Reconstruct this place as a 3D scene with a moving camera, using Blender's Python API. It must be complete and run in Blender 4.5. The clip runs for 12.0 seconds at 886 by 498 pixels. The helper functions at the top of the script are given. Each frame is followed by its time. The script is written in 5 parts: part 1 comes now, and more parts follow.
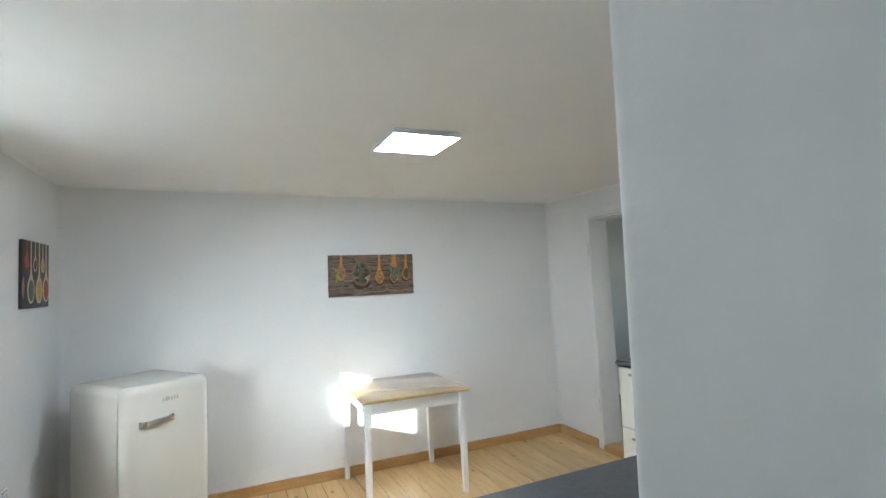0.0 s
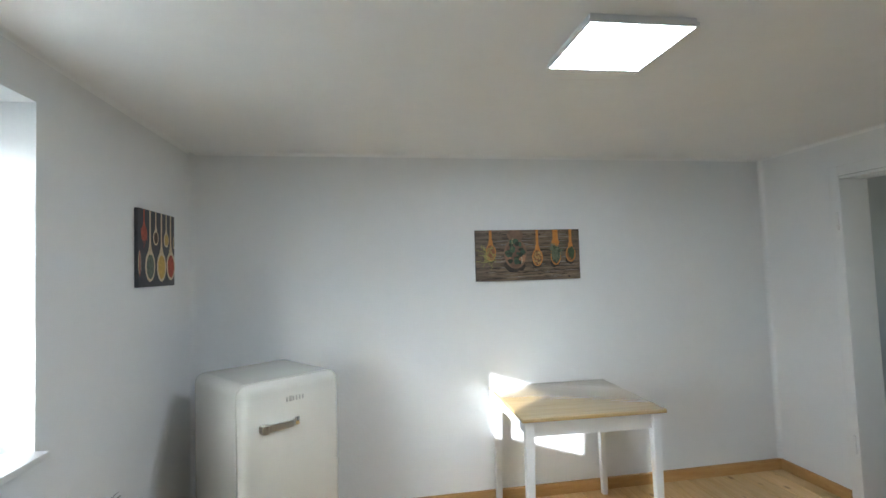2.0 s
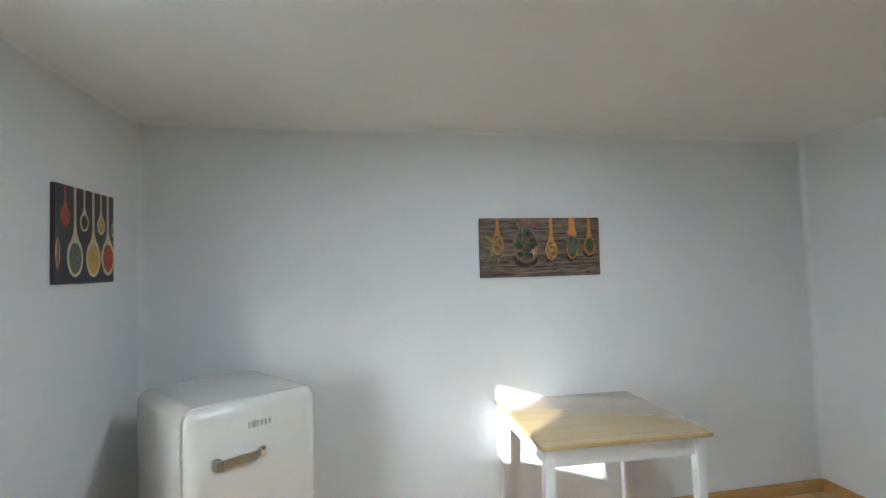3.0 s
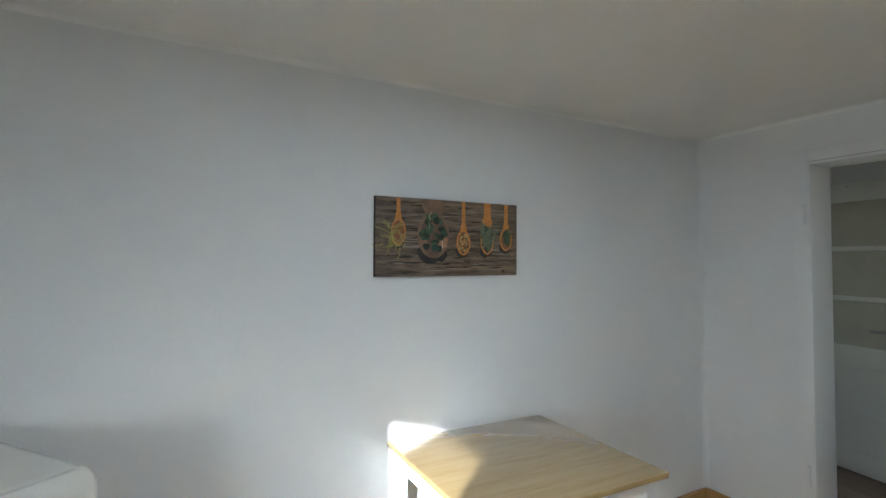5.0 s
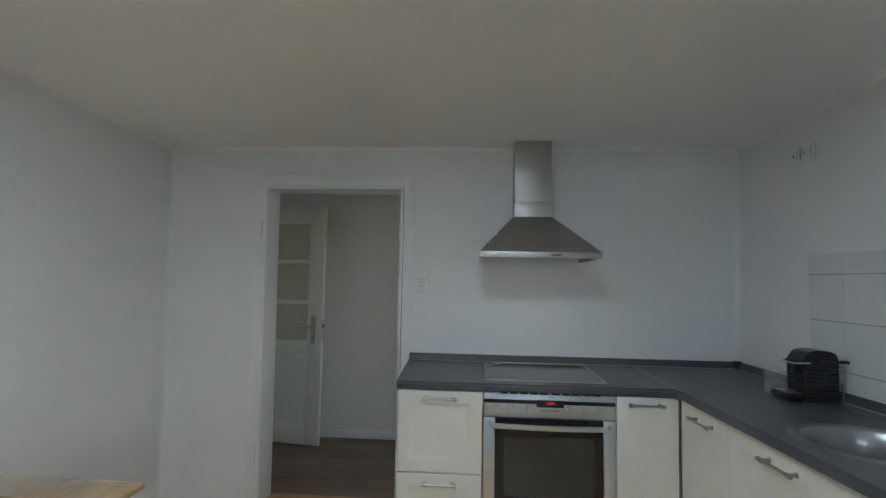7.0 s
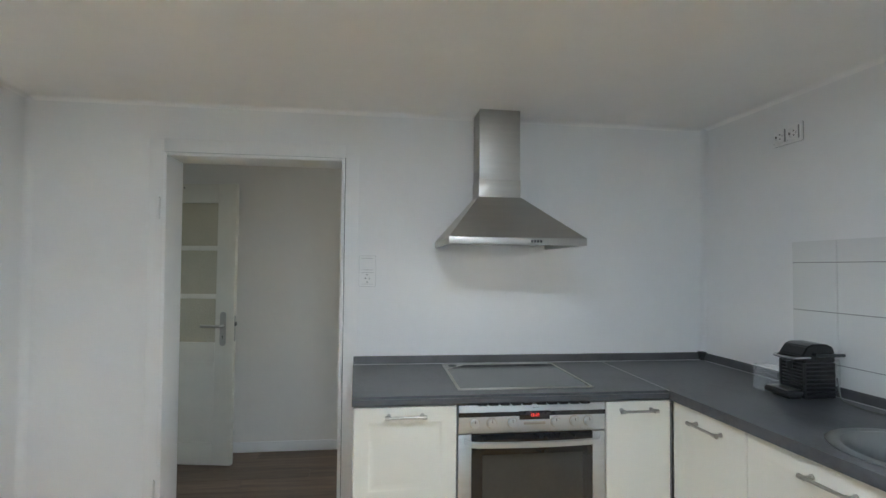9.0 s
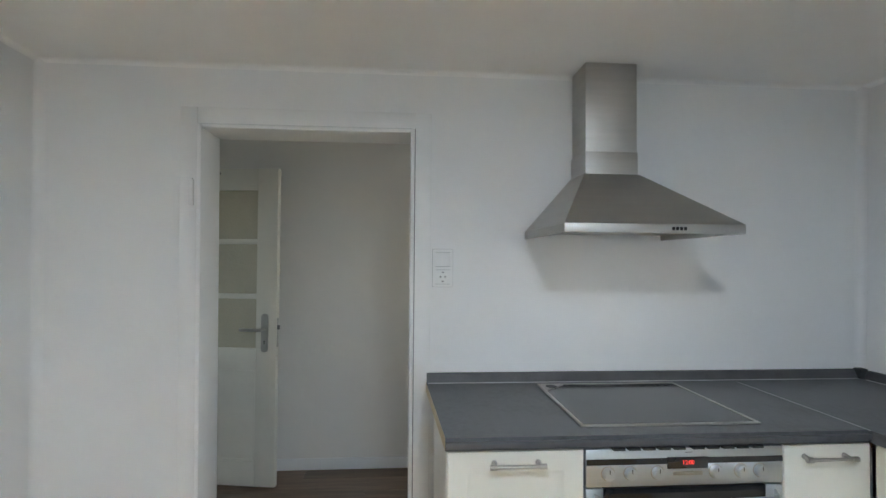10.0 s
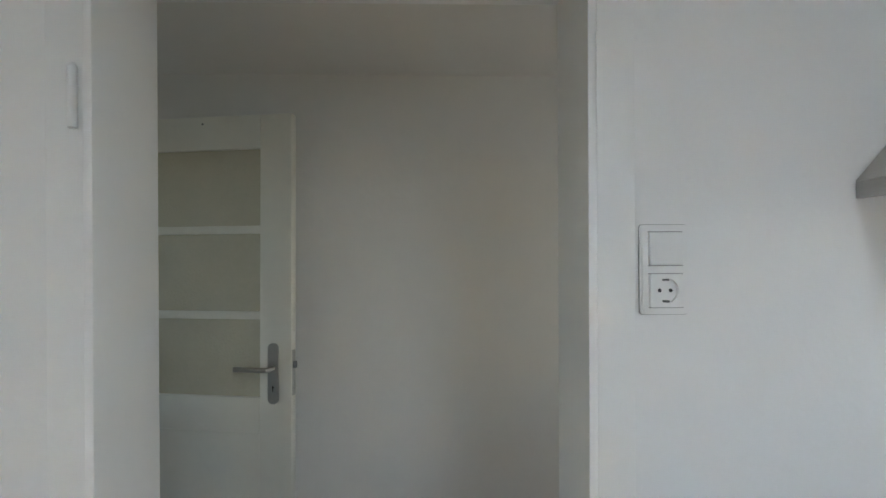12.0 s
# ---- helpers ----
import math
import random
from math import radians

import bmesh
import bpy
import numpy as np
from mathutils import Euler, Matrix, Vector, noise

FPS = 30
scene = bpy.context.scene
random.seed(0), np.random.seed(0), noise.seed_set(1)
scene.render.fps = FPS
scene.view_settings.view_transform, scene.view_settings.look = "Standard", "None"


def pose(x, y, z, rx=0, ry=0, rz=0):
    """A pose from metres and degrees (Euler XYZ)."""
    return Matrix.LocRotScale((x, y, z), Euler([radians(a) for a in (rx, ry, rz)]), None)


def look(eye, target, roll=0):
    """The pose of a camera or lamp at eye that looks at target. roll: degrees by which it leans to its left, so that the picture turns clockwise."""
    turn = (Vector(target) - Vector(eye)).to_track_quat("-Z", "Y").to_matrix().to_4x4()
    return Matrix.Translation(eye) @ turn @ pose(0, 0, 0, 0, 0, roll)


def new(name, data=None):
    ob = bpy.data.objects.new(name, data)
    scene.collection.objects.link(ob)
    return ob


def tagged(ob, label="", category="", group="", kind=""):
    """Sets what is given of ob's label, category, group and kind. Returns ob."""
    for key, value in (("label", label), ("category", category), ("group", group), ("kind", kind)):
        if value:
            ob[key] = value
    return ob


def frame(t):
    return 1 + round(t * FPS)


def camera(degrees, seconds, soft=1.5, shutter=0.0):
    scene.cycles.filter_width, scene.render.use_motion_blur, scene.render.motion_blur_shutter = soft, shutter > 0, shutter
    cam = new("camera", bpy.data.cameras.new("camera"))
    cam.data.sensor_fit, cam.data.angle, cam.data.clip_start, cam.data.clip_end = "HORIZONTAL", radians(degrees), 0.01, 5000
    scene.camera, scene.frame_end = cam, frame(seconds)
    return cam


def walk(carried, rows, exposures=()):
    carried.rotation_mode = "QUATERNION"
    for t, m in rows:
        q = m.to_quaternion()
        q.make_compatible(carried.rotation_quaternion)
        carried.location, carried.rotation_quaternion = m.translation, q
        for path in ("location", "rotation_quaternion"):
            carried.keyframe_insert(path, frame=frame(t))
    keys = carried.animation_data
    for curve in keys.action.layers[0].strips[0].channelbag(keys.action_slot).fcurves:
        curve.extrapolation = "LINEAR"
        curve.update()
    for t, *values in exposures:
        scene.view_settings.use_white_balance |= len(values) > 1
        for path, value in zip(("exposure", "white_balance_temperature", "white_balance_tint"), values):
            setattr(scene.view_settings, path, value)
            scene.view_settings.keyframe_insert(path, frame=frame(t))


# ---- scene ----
cam = camera(83.3, 12.0)
PATH = [
    (0, (-2.889, -3.956, 1.509), (-2.085, -2.128, 1.625), -2.3),
    (0.3, (-2.857, -3.85, 1.504), (-2.339, -1.922, 1.622), -2.3),
    (0.5, (-2.842, -3.801, 1.506), (-2.463, -1.841, 1.621), -2.4),
    (1, (-2.801, -3.658, 1.488), (-2.553, -1.676, 1.593), -2.1),
    (1.5, (-2.798, -3.385, 1.485), (-2.55, -1.403, 1.571), -1.8),
    (2, (-2.812, -3.148, 1.482), (-2.523, -1.17, 1.561), -1.6),
    (2.5, (-2.792, -2.907, 1.464), (-2.492, -0.931, 1.534), -1.5),
    (2.7, (-2.776, -2.816, 1.47), (-2.474, -0.84, 1.538), -1.5),
    (4.3, (-2.905, -2.126, 1.441), (-2.286, -0.225, 1.493), -0.6),
    (4.5, (-2.875, -2.059, 1.437), (-2.198, -0.178, 1.49), -0.4),
    (5, (-2.828, -1.919, 1.466), (-1.904, -0.146, 1.506), 0.3),
    (5.5, (-2.874, -1.801, 1.445), (-1.496, -0.353, 1.512), 1.0),
    (6, (-2.9, -1.757, 1.433), (-1.209, -0.694, 1.53), 1.1),
    (6.5, (-2.93, -1.767, 1.422), (-1.034, -1.144, 1.537), 1.2),
    (7, (-2.944, -1.813, 1.409), (-0.952, -1.682, 1.539), 1.1),
    (7.2, (-2.947, -1.823, 1.406), (-0.952, -1.85, 1.539), 1.0),
    (8.8, (-2.595, -1.579, 1.427), (-0.617, -1.864, 1.503), 0.8),
    (9, (-2.516, -1.548, 1.435), (-0.534, -1.804, 1.508), 0.6),
    (9.5, (-2.269, -1.446, 1.433), (-0.277, -1.616, 1.49), 0.5),
    (10, (-2.01, -1.343, 1.441), (-0.016, -1.492, 1.488), 0.4),
    (10.5, (-1.72, -1.269, 1.433), (0.275, -1.403, 1.469), 0.1),
    (11, (-1.435, -1.189, 1.438), (0.562, -1.283, 1.477), -0.1),
    (11.5, (-1.153, -1.101, 1.445), (0.845, -1.188, 1.474), -0.3),
    (12, (-0.83, -1.094, 1.431), (1.169, -1.146, 1.471), -0.3),
]
walk(cam, [(t, look(eye, target, roll)) for t, eye, target, roll in PATH],
     [(0, 2.38, 5600, 5), (0.6, 2.22, 5640, 5), (1.5, 2.1, 5570, 5), (2.5, 2.02, 5570, 6), (4.5, 1.8, 5520, 6), (5.5, 1.5, 5520, 5), (6.0, 1.35, 5520, 5), (7.0, 1.6, 5530, 6), (8.8, 2.3, 5620, 7), (10.5, 2.36, 5620, 8), (12.0, 2.34, 5700, 8)])

# ---- light ----
SUN_AZ, SUN_EL = 44.0, 12.4          # the sun shines towards this heading (from +x to +y), from this height
world = bpy.data.worlds.new("sky")
scene.world = world
world.use_nodes = True
_wn = world.node_tree
_bg = _wn.nodes["Background"]
_sky = _wn.nodes.new("ShaderNodeTexSky")
_sky.sky_type, _sky.sun_disc = "NISHITA", False
_sky.sun_elevation, _sky.sun_rotation = radians(SUN_EL), radians(270 - SUN_AZ)
_sky.air_density, _sky.dust_density = 1.0, 1.0
_wn.links.new(_sky.outputs[0], _bg.inputs[0])
_bg.inputs[1].default_value = 0.075

_sd = bpy.data.lights.new("sun", "SUN")
_sd.energy, _sd.angle, _sd.color = 5.0, radians(0.6), (1.0, 0.95, 0.88)
sun = new("sun", _sd)
_d = Vector((math.cos(radians(SUN_AZ)) * math.cos(radians(SUN_EL)), math.sin(radians(SUN_AZ)) * math.cos(radians(SUN_EL)), -math.sin(radians(SUN_EL))))
sun.matrix_world = Matrix.Translation((-8, -6, 4)) @ _d.to_track_quat("-Z", "Y").to_matrix().to_4x4()

# ---- plan ----
CEIL = 2.212
WX, EX, NY, SY = -3.855, 0.0, 0.0, -3.335     # inner wall planes of the kitchen
WIN_N, WIN_S, WIN_B, WIN_T, WIN_X = -1.412, -2.74, 0.93, 2.048, -4.15
DOOR_N, DOOR_S, DOOR_T, WALL_T = -0.526, -1.376, 1.972, 0.17
OPEN_W, OPEN_E = -3.26, -2.383   # passage in the south wall
HALL_Z, HALL_X = 0.045, 1.40
SKEW = 0.033                                   # the north and south walls lean off the square by this slope
SKEW_DEG = math.degrees(math.atan(SKEW))
BACK_Y = -3.88                                 # rear plane of the thick south wall


def ny(x):
    return 0.075 + SKEW * x


def sy(x):
    return -3.318 + SKEW * x


LEAN = 0.05                                    # the east wall's foot stands out by this much


def lean(bm):
    """Tilts what belongs to the east wall with it."""
    for v in bm.verts:
        v.co.x += LEAN * (1 - v.co.z / CEIL)
    return bm


TOP = 0.948                                    # worktop height

# daylight in the window's opening
_ad = bpy.data.lights.new("window_daylight", "AREA")
_ad.shape, _ad.size, _ad.size_y, _ad.energy, _ad.color = "RECTANGLE", 1.05, 1.0, 1.15, (0.52, 0.79, 1.0)
window_daylight = new("window_daylight", _ad)
window_daylight.matrix_world = look((WIN_X - 0.10, (WIN_N + WIN_S) / 2, 1.48), (0.0, (WIN_N + WIN_S) / 2, 2.10))


# unseen fill lamp, added to brighten the passage jamb
_ld = bpy.data.lights.new("landing_fill", "AREA")
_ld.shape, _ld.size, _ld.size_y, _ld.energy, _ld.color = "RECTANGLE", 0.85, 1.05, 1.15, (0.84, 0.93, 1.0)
landing_fill = new("landing_fill", _ld)
landing_fill.matrix_world = look((OPEN_E + 0.42, BACK_Y - 0.75, 1.45), (OPEN_W, BACK_Y - 0.6, 1.4))
# unseen fill lamp at the south end, added to lighten the hall
_hd = bpy.data.lights.new("hall_fill", "AREA")
_hd.shape, _hd.size, _hd.size_y, _hd.energy, _hd.color = "RECTANGLE", 0.7, 1.0, 0.58, (1.0, 0.94, 0.85)
hall_fill = new("hall_fill", _hd)
hall_fill.matrix_world = look((0.78, -3.20, 1.42), (0.78, -1.0, 0.9))
# second fill lamp, out of view, added to brighten the south lining
_hn = bpy.data.lights.new("hall_end_fill", "AREA")
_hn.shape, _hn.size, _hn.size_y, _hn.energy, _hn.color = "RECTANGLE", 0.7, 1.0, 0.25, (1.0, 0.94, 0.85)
hall_end_fill = new("hall_end_fill", _hn)
hall_end_fill.matrix_world = look((0.78, 1.37, 1.42), (0.62, -1.2, 0.9))


# ---- materials ----
def mat(name, color, rough=0.5, metal=0.0, vary=0.06, scale=6.0, bump=0.0, bump_scale=60.0, spec=0.5, coat=0.0, random_shift=0.0, stretch=(1, 1, 1), fine=0.0):
    m = bpy.data.materials.new(name)
    m.use_nodes = True
    nt = m.node_tree
    b = nt.nodes["Principled BSDF"]
    b.inputs["Roughness"].default_value, b.inputs["Metallic"].default_value = rough, metal
    b.inputs["Specular IOR Level"].default_value = spec
    b.inputs["Coat Weight"].default_value = coat
    tc = nt.nodes.new("ShaderNodeTexCoord")
    mp = nt.nodes.new("ShaderNodeMapping")
    mp.inputs["Scale"].default_value = stretch
    nt.links.new(tc.outputs["Object"], mp.inputs["Vector"])
    n1 = nt.nodes.new("ShaderNodeTexNoise")
    n1.inputs["Scale"].default_value, n1.inputs["Detail"].default_value = scale, 5
    n2 = nt.nodes.new("ShaderNodeTexNoise")
    n2.inputs["Scale"].default_value, n2.inputs["Detail"].default_value = scale * 9, 4
    nt.links.new(mp.outputs[0], n1.inputs["Vector"])
    nt.links.new(mp.outputs[0], n2.inputs["Vector"])
    mx = nt.nodes.new("ShaderNodeMath")
    mx.operation = "MULTIPLY_ADD"
    mx.inputs[1].default_value = fine if fine else 0.35
    nt.links.new(n2.outputs[0], mx.inputs[0])
    nt.links.new(n1.outputs[0], mx.inputs[2])
    ramp = nt.nodes.new("ShaderNodeValToRGB")
    ramp.color_ramp.elements[0].position, ramp.color_ramp.elements[1].position = 0.40, 0.95
    ramp.color_ramp.elements[0].color = (*[max(0, c * (1 - vary)) for c in color], 1)
    ramp.color_ramp.elements[1].color = (*[min(1, c * (1 + vary)) for c in color], 1)
    nt.links.new(mx.outputs[0], ramp.inputs[0])
    out = ramp.outputs[0]
    if random_shift:
        oi = nt.nodes.new("ShaderNodeObjectInfo")
        hsv = nt.nodes.new("ShaderNodeHueSaturation")
        mr = nt.nodes.new("ShaderNodeMapRange")
        mr.inputs["To Min"].default_value, mr.inputs["To Max"].default_value = 1 - random_shift, 1 + random_shift
        nt.links.new(oi.outputs["Random"], mr.inputs[0])
        nt.links.new(mr.outputs[0], hsv.inputs["Value"])
        nt.links.new(out, hsv.inputs["Color"])
        out = hsv.outputs[0]
    nt.links.new(out, b.inputs["Base Color"])
    if bump:
        nb = nt.nodes.new("ShaderNodeTexNoise")
        nb.inputs["Scale"].default_value, nb.inputs["Detail"].default_value = bump_scale, 6
        nt.links.new(mp.outputs[0], nb.inputs["Vector"])
        bp = nt.nodes.new("ShaderNodeBump")
        bp.inputs["Strength"].default_value, bp.inputs["Distance"].default_value = bump, 0.01
        nt.links.new(nb.outputs[0], bp.inputs["Height"])
        nt.links.new(bp.outputs[0], b.inputs["Normal"])
    return m


def wood(name, light, dark, ring=9.0, stretch=(9, 0.7, 9), rough=0.45, knots=0.0, random_shift=0.06, coat=0.0):
    """Long grain along local y, with knots where asked."""
    m = bpy.data.materials.new(name)
    m.use_nodes = True
    nt = m.node_tree
    b = nt.nodes["Principled BSDF"]
    b.inputs["Roughness"].default_value = rough
    b.inputs["Coat Weight"].default_value = coat
    b.inputs["Coat IOR"].default_value, b.inputs["Coat Roughness"].default_value = 1.7, 0.12
    tc = nt.nodes.new("ShaderNodeTexCoord")
    oi = nt.nodes.new("ShaderNodeObjectInfo")
    shift = nt.nodes.new("ShaderNodeVectorMath")
    shift.operation = "MULTIPLY_ADD"
    shift.inputs[1].default_value = (17.0, 31.0, 7.0)
    cmb = nt.nodes.new("ShaderNodeCombineXYZ")
    for i in range(3):
        nt.links.new(oi.outputs["Random"], cmb.inputs[i])
    nt.links.new(cmb.outputs[0], shift.inputs[0])
    nt.links.new(tc.outputs["Object"], shift.inputs[2])
    mp = nt.nodes.new("ShaderNodeMapping")
    mp.inputs["Scale"].default_value = stretch
    nt.links.new(shift.outputs[0], mp.inputs["Vector"])
    n1 = nt.nodes.new("ShaderNodeTexNoise")
    n1.inputs["Scale"].default_value, n1.inputs["Detail"].default_value, n1.inputs["Distortion"].default_value = ring * 0.35, 6, 0.8
    n2 = nt.nodes.new("ShaderNodeTexNoise")
    n2.inputs["Scale"].default_value, n2.inputs["Detail"].default_value = ring * 2.5, 5
    nt.links.new(mp.outputs[0], n1.inputs["Vector"])
    nt.links.new(mp.outputs[0], n2.inputs["Vector"])
    add = nt.nodes.new("ShaderNodeMath")
    add.operation = "MULTIPLY_ADD"
    add.inputs[1].default_value = 0.5
    nt.links.new(n2.outputs[0], add.inputs[0])
    nt.links.new(n1.outputs[0], add.inputs[2])
    ramp = nt.nodes.new("ShaderNodeValToRGB")
    ramp.color_ramp.elements[0].position, ramp.color_ramp.elements[1].position = 0.5, 1.05
    ramp.color_ramp.elements[0].color, ramp.color_ramp.elements[1].color = (*light, 1), (*dark, 1)
    nt.links.new(add.outputs[0], ramp.inputs[0])
    out = ramp.outputs[0]
    if knots:
        mk = nt.nodes.new("ShaderNodeMapping")
        mk.inputs["Scale"].default_value = (1.0, 0.55, 1.0)
        nt.links.new(shift.outputs[0], mk.inputs["Vector"])
        vo = nt.nodes.new("ShaderNodeTexVoronoi")
        vo.inputs["Scale"].default_value = 6.5
        nt.links.new(mk.outputs[0], vo.inputs["Vector"])
        kr = nt.nodes.new("ShaderNodeValToRGB")
        kr.color_ramp.elements[0].position, kr.color_ramp.elements[1].position = 0.045, 0.13
        kr.color_ramp.elements[0].color, kr.color_ramp.elements[1].color = (knots, knots, knots, 1), (0, 0, 0, 1)
        nt.links.new(vo.outputs["Distance"], kr.inputs[0])
        mix = nt.nodes.new("ShaderNodeMix")
        mix.data_type = "RGBA"
        mix.inputs["B"].default_value = (dark[0] * 0.45, dark[1] * 0.35, dark[2] * 0.25, 1)
        nt.links.new(kr.outputs[0], mix.inputs["Factor"])
        nt.links.new(out, mix.inputs["A"])
        out = mix.outputs["Result"]
    hsv = nt.nodes.new("ShaderNodeHueSaturation")
    mr = nt.nodes.new("ShaderNodeMapRange")
    mr.inputs["To Min"].default_value, mr.inputs["To Max"].default_value = 1 - random_shift, 1 + random_shift
    nt.links.new(oi.outputs["Random"], mr.inputs[0])
    nt.links.new(mr.outputs[0], hsv.inputs["Value"])
    nt.links.new(out, hsv.inputs["Color"])
    nt.links.new(hsv.outputs[0], b.inputs["Base Color"])
    bp = nt.nodes.new("ShaderNodeBump")
    bp.inputs["Strength"].default_value, bp.inputs["Distance"].default_value = 0.15, 0.002
    nt.links.new(add.outputs[0], bp.inputs["Height"])
    nt.links.new(bp.outputs[0], b.inputs["Normal"])
    return m


def glow(name, color, strength):
    m = bpy.data.materials.new(name)
    m.use_nodes = True
    b = m.node_tree.nodes["Principled BSDF"]
    b.inputs["Base Color"].default_value = (*color, 1)
    b.inputs["Emission Color"].default_value = (*color, 1)
    b.inputs["Emission Strength"].default_value = strength
    return m


def glass(name, color=(0.9, 0.95, 0.93), rough=0.0, bump=0.0):
    m = bpy.data.materials.new(name)
    m.use_nodes = True
    nt = m.node_tree
    b = nt.nodes["Principled BSDF"]
    b.inputs["Base Color"].default_value = (*color, 1)
    b.inputs["Roughness"].default_value = rough
    b.inputs["Transmission Weight"].default_value = 1.0
    b.inputs["IOR"].default_value = 1.45
    if bump:
        tc = nt.nodes.new("ShaderNodeTexCoord")
        vo = nt.nodes.new("ShaderNodeTexVoronoi")
        vo.inputs["Scale"].default_value = 110
        nt.links.new(tc.outputs["Object"], vo.inputs["Vector"])
        bp = nt.nodes.new("ShaderNodeBump")
        bp.inputs["Strength"].default_value, bp.inputs["Distance"].default_value = bump, 0.004
        nt.links.new(vo.outputs["Distance"], bp.inputs["Height"])
        nt.links.new(bp.outputs[0], b.inputs["Normal"])
    return m


WALL = mat("wall_paint", (0.80, 0.80, 0.795), 0.85, vary=0.025, scale=1.3, bump=0.10, bump_scale=38)
CEILING = mat("ceiling_paint", (0.88, 0.875, 0.86), 0.9, vary=0.03, scale=1.1, bump=0.12, bump_scale=30)
HALL_WALL = mat("hall_paint", (0.78, 0.76, 0.715), 0.85, vary=0.03, scale=1.5, bump=0.10, bump_scale=38)
GLOSS_WHITE = mat("white_lacquer", (0.80, 0.80, 0.79), 0.4, vary=0.03, scale=2.5, bump=0.04, bump_scale=25)
HALL_DOOR = mat("hall_door_lacquer", (0.72, 0.69, 0.60), 0.4, vary=0.04, scale=3, bump=0.04, bump_scale=25)
PINE = wood("pine_floor", (0.74, 0.52, 0.25), (0.57, 0.355, 0.135), knots=0.9, rough=0.38, random_shift=0.10, coat=0.15)
GAP = mat("floor_gap", (0.10, 0.065, 0.035), 0.9, vary=0.3, scale=20)
SKIRT = wood("pine_skirting", (0.56, 0.34, 0.13), (0.44, 0.23, 0.07), stretch=(1.0, 1.0, 9), rough=0.4)
TABLE_WOOD = wood("table_veneer", (0.49, 0.345, 0.145), (0.385, 0.255, 0.095), ring=7, stretch=(0.9, 12, 9), rough=0.22, coat=1.0)
TABLE_WOOD.node_tree.nodes["Principled BSDF"].inputs["Coat IOR"].default_value = 1.9
TABLE_PAINT = mat("white_table_paint", (0.80, 0.80, 0.80), 0.4, vary=0.03, scale=5, bump=0.03)
HALL_FLOOR = wood("brown_vinyl", (0.24, 0.165, 0.105), (0.125, 0.082, 0.052), rough=0.4, random_shift=0.22)
WORKTOP = mat("slate_worktop", (0.070, 0.072, 0.076), 0.38, vary=0.35, scale=5, bump=0.06, bump_scale=120, fine=0.8)
WORKTOP_EDGE = mat("slate_worktop_edge", (0.072, 0.072, 0.074), 0.5, vary=0.3, scale=9, bump=0.06, bump_scale=120)
SEALANT = mat("grey_joint", (0.46, 0.46, 0.45), 0.5, vary=0.1)
CABINET = mat("cream_foil_front", (0.76, 0.74, 0.66), 0.30, vary=0.02, scale=3, coat=0.15)
CARCASS = mat("white_board", (0.76, 0.755, 0.72), 0.5, vary=0.03, scale=4)
EDGE_RAW = mat("worn_board_edge", (0.55, 0.48, 0.33), 0.6, vary=0.15, scale=25)
STEEL = mat("brushed_steel", (0.50, 0.485, 0.455), 0.43, 1.0, vary=0.05, scale=3, bump=0.01, bump_scale=60, stretch=(1, 1, 14))
OVEN_STEEL = mat("oven_steel", (0.62, 0.65, 0.68), 0.42, 1.0, vary=0.06, scale=3, bump=0.015, bump_scale=60, stretch=(1, 1, 14))
STEEL_SMOOTH = mat("satin_nickel", (0.47, 0.45, 0.41), 0.30, 1.0, vary=0.05)
CHROME = mat("chrome", (0.80, 0.80, 0.80), 0.09, 1.0, vary=0.02)
BLACK_GLASS = mat("black_glass", (0.018, 0.018, 0.020), 0.09, vary=0.2, coat=0.4)
HOB_GLASS = mat("hob_glass", (0.040, 0.042, 0.042), 0.14, vary=0.2, scale=3)
BLACK = mat("black_plastic", (0.020, 0.020, 0.021), 0.42, vary=0.3, scale=12)
BLACK_GLOSSY = mat("black_gloss_plastic", (0.016, 0.016, 0.017), 0.2, vary=0.2)
PLASTIC = mat("white_plastic", (0.80, 0.80, 0.79), 0.35, vary=0.02)
FRIDGE = mat("cream_enamel", (0.70, 0.675, 0.61), 0.20, vary=0.02, scale=2, coat=0.5)
SWITCH_SHADE = mat("switch_shade", (0.38, 0.38, 0.375), 0.7, vary=0.1)
GASKET = mat("grey_gasket", (0.16, 0.16, 0.155), 0.7, vary=0.1)
TILE = mat("white_tile_glaze", (0.74, 0.745, 0.73), 0.13, vary=0.02, scale=3, bump=0.02, bump_scale=9, random_shift=0.025)
GROUT = mat("grey_grout", (0.27, 0.27, 0.26), 0.9, vary=0.2, scale=30)
RADIATOR = mat("radiator_enamel", (0.79, 0.79, 0.78), 0.35, vary=0.02)
SLOT_SHADE = mat("slot_shade", (0.03, 0.03, 0.032), 0.8, vary=0.2)
FRAME_WHITE = mat("window_frame_white", (0.80, 0.80, 0.79), 0.3, vary=0.02)
PANE = glass("window_glass", (0.97, 0.99, 0.98))
ORNAMENT_GLASS = mat("ornamental_glass", (0.52, 0.48, 0.36), 0.25, vary=0.06, scale=5, bump=0.35, bump_scale=95, spec=0.7)
CLEAR = mat("clear_plastic", (0.85, 0.87, 0.87), 0.08, vary=0.01)
CLEAR.node_tree.nodes["Principled BSDF"].inputs["Alpha"].default_value = 0.10
LED = glow("led_panel", (0.93, 0.975, 1.0), 13.0)
RED_LED = glow("red_digits", (1.0, 0.05, 0.03), 0.32)
HOOD_LAMP = glow("warm_hood_lamp", (1.0, 0.88, 0.72), 18.0)
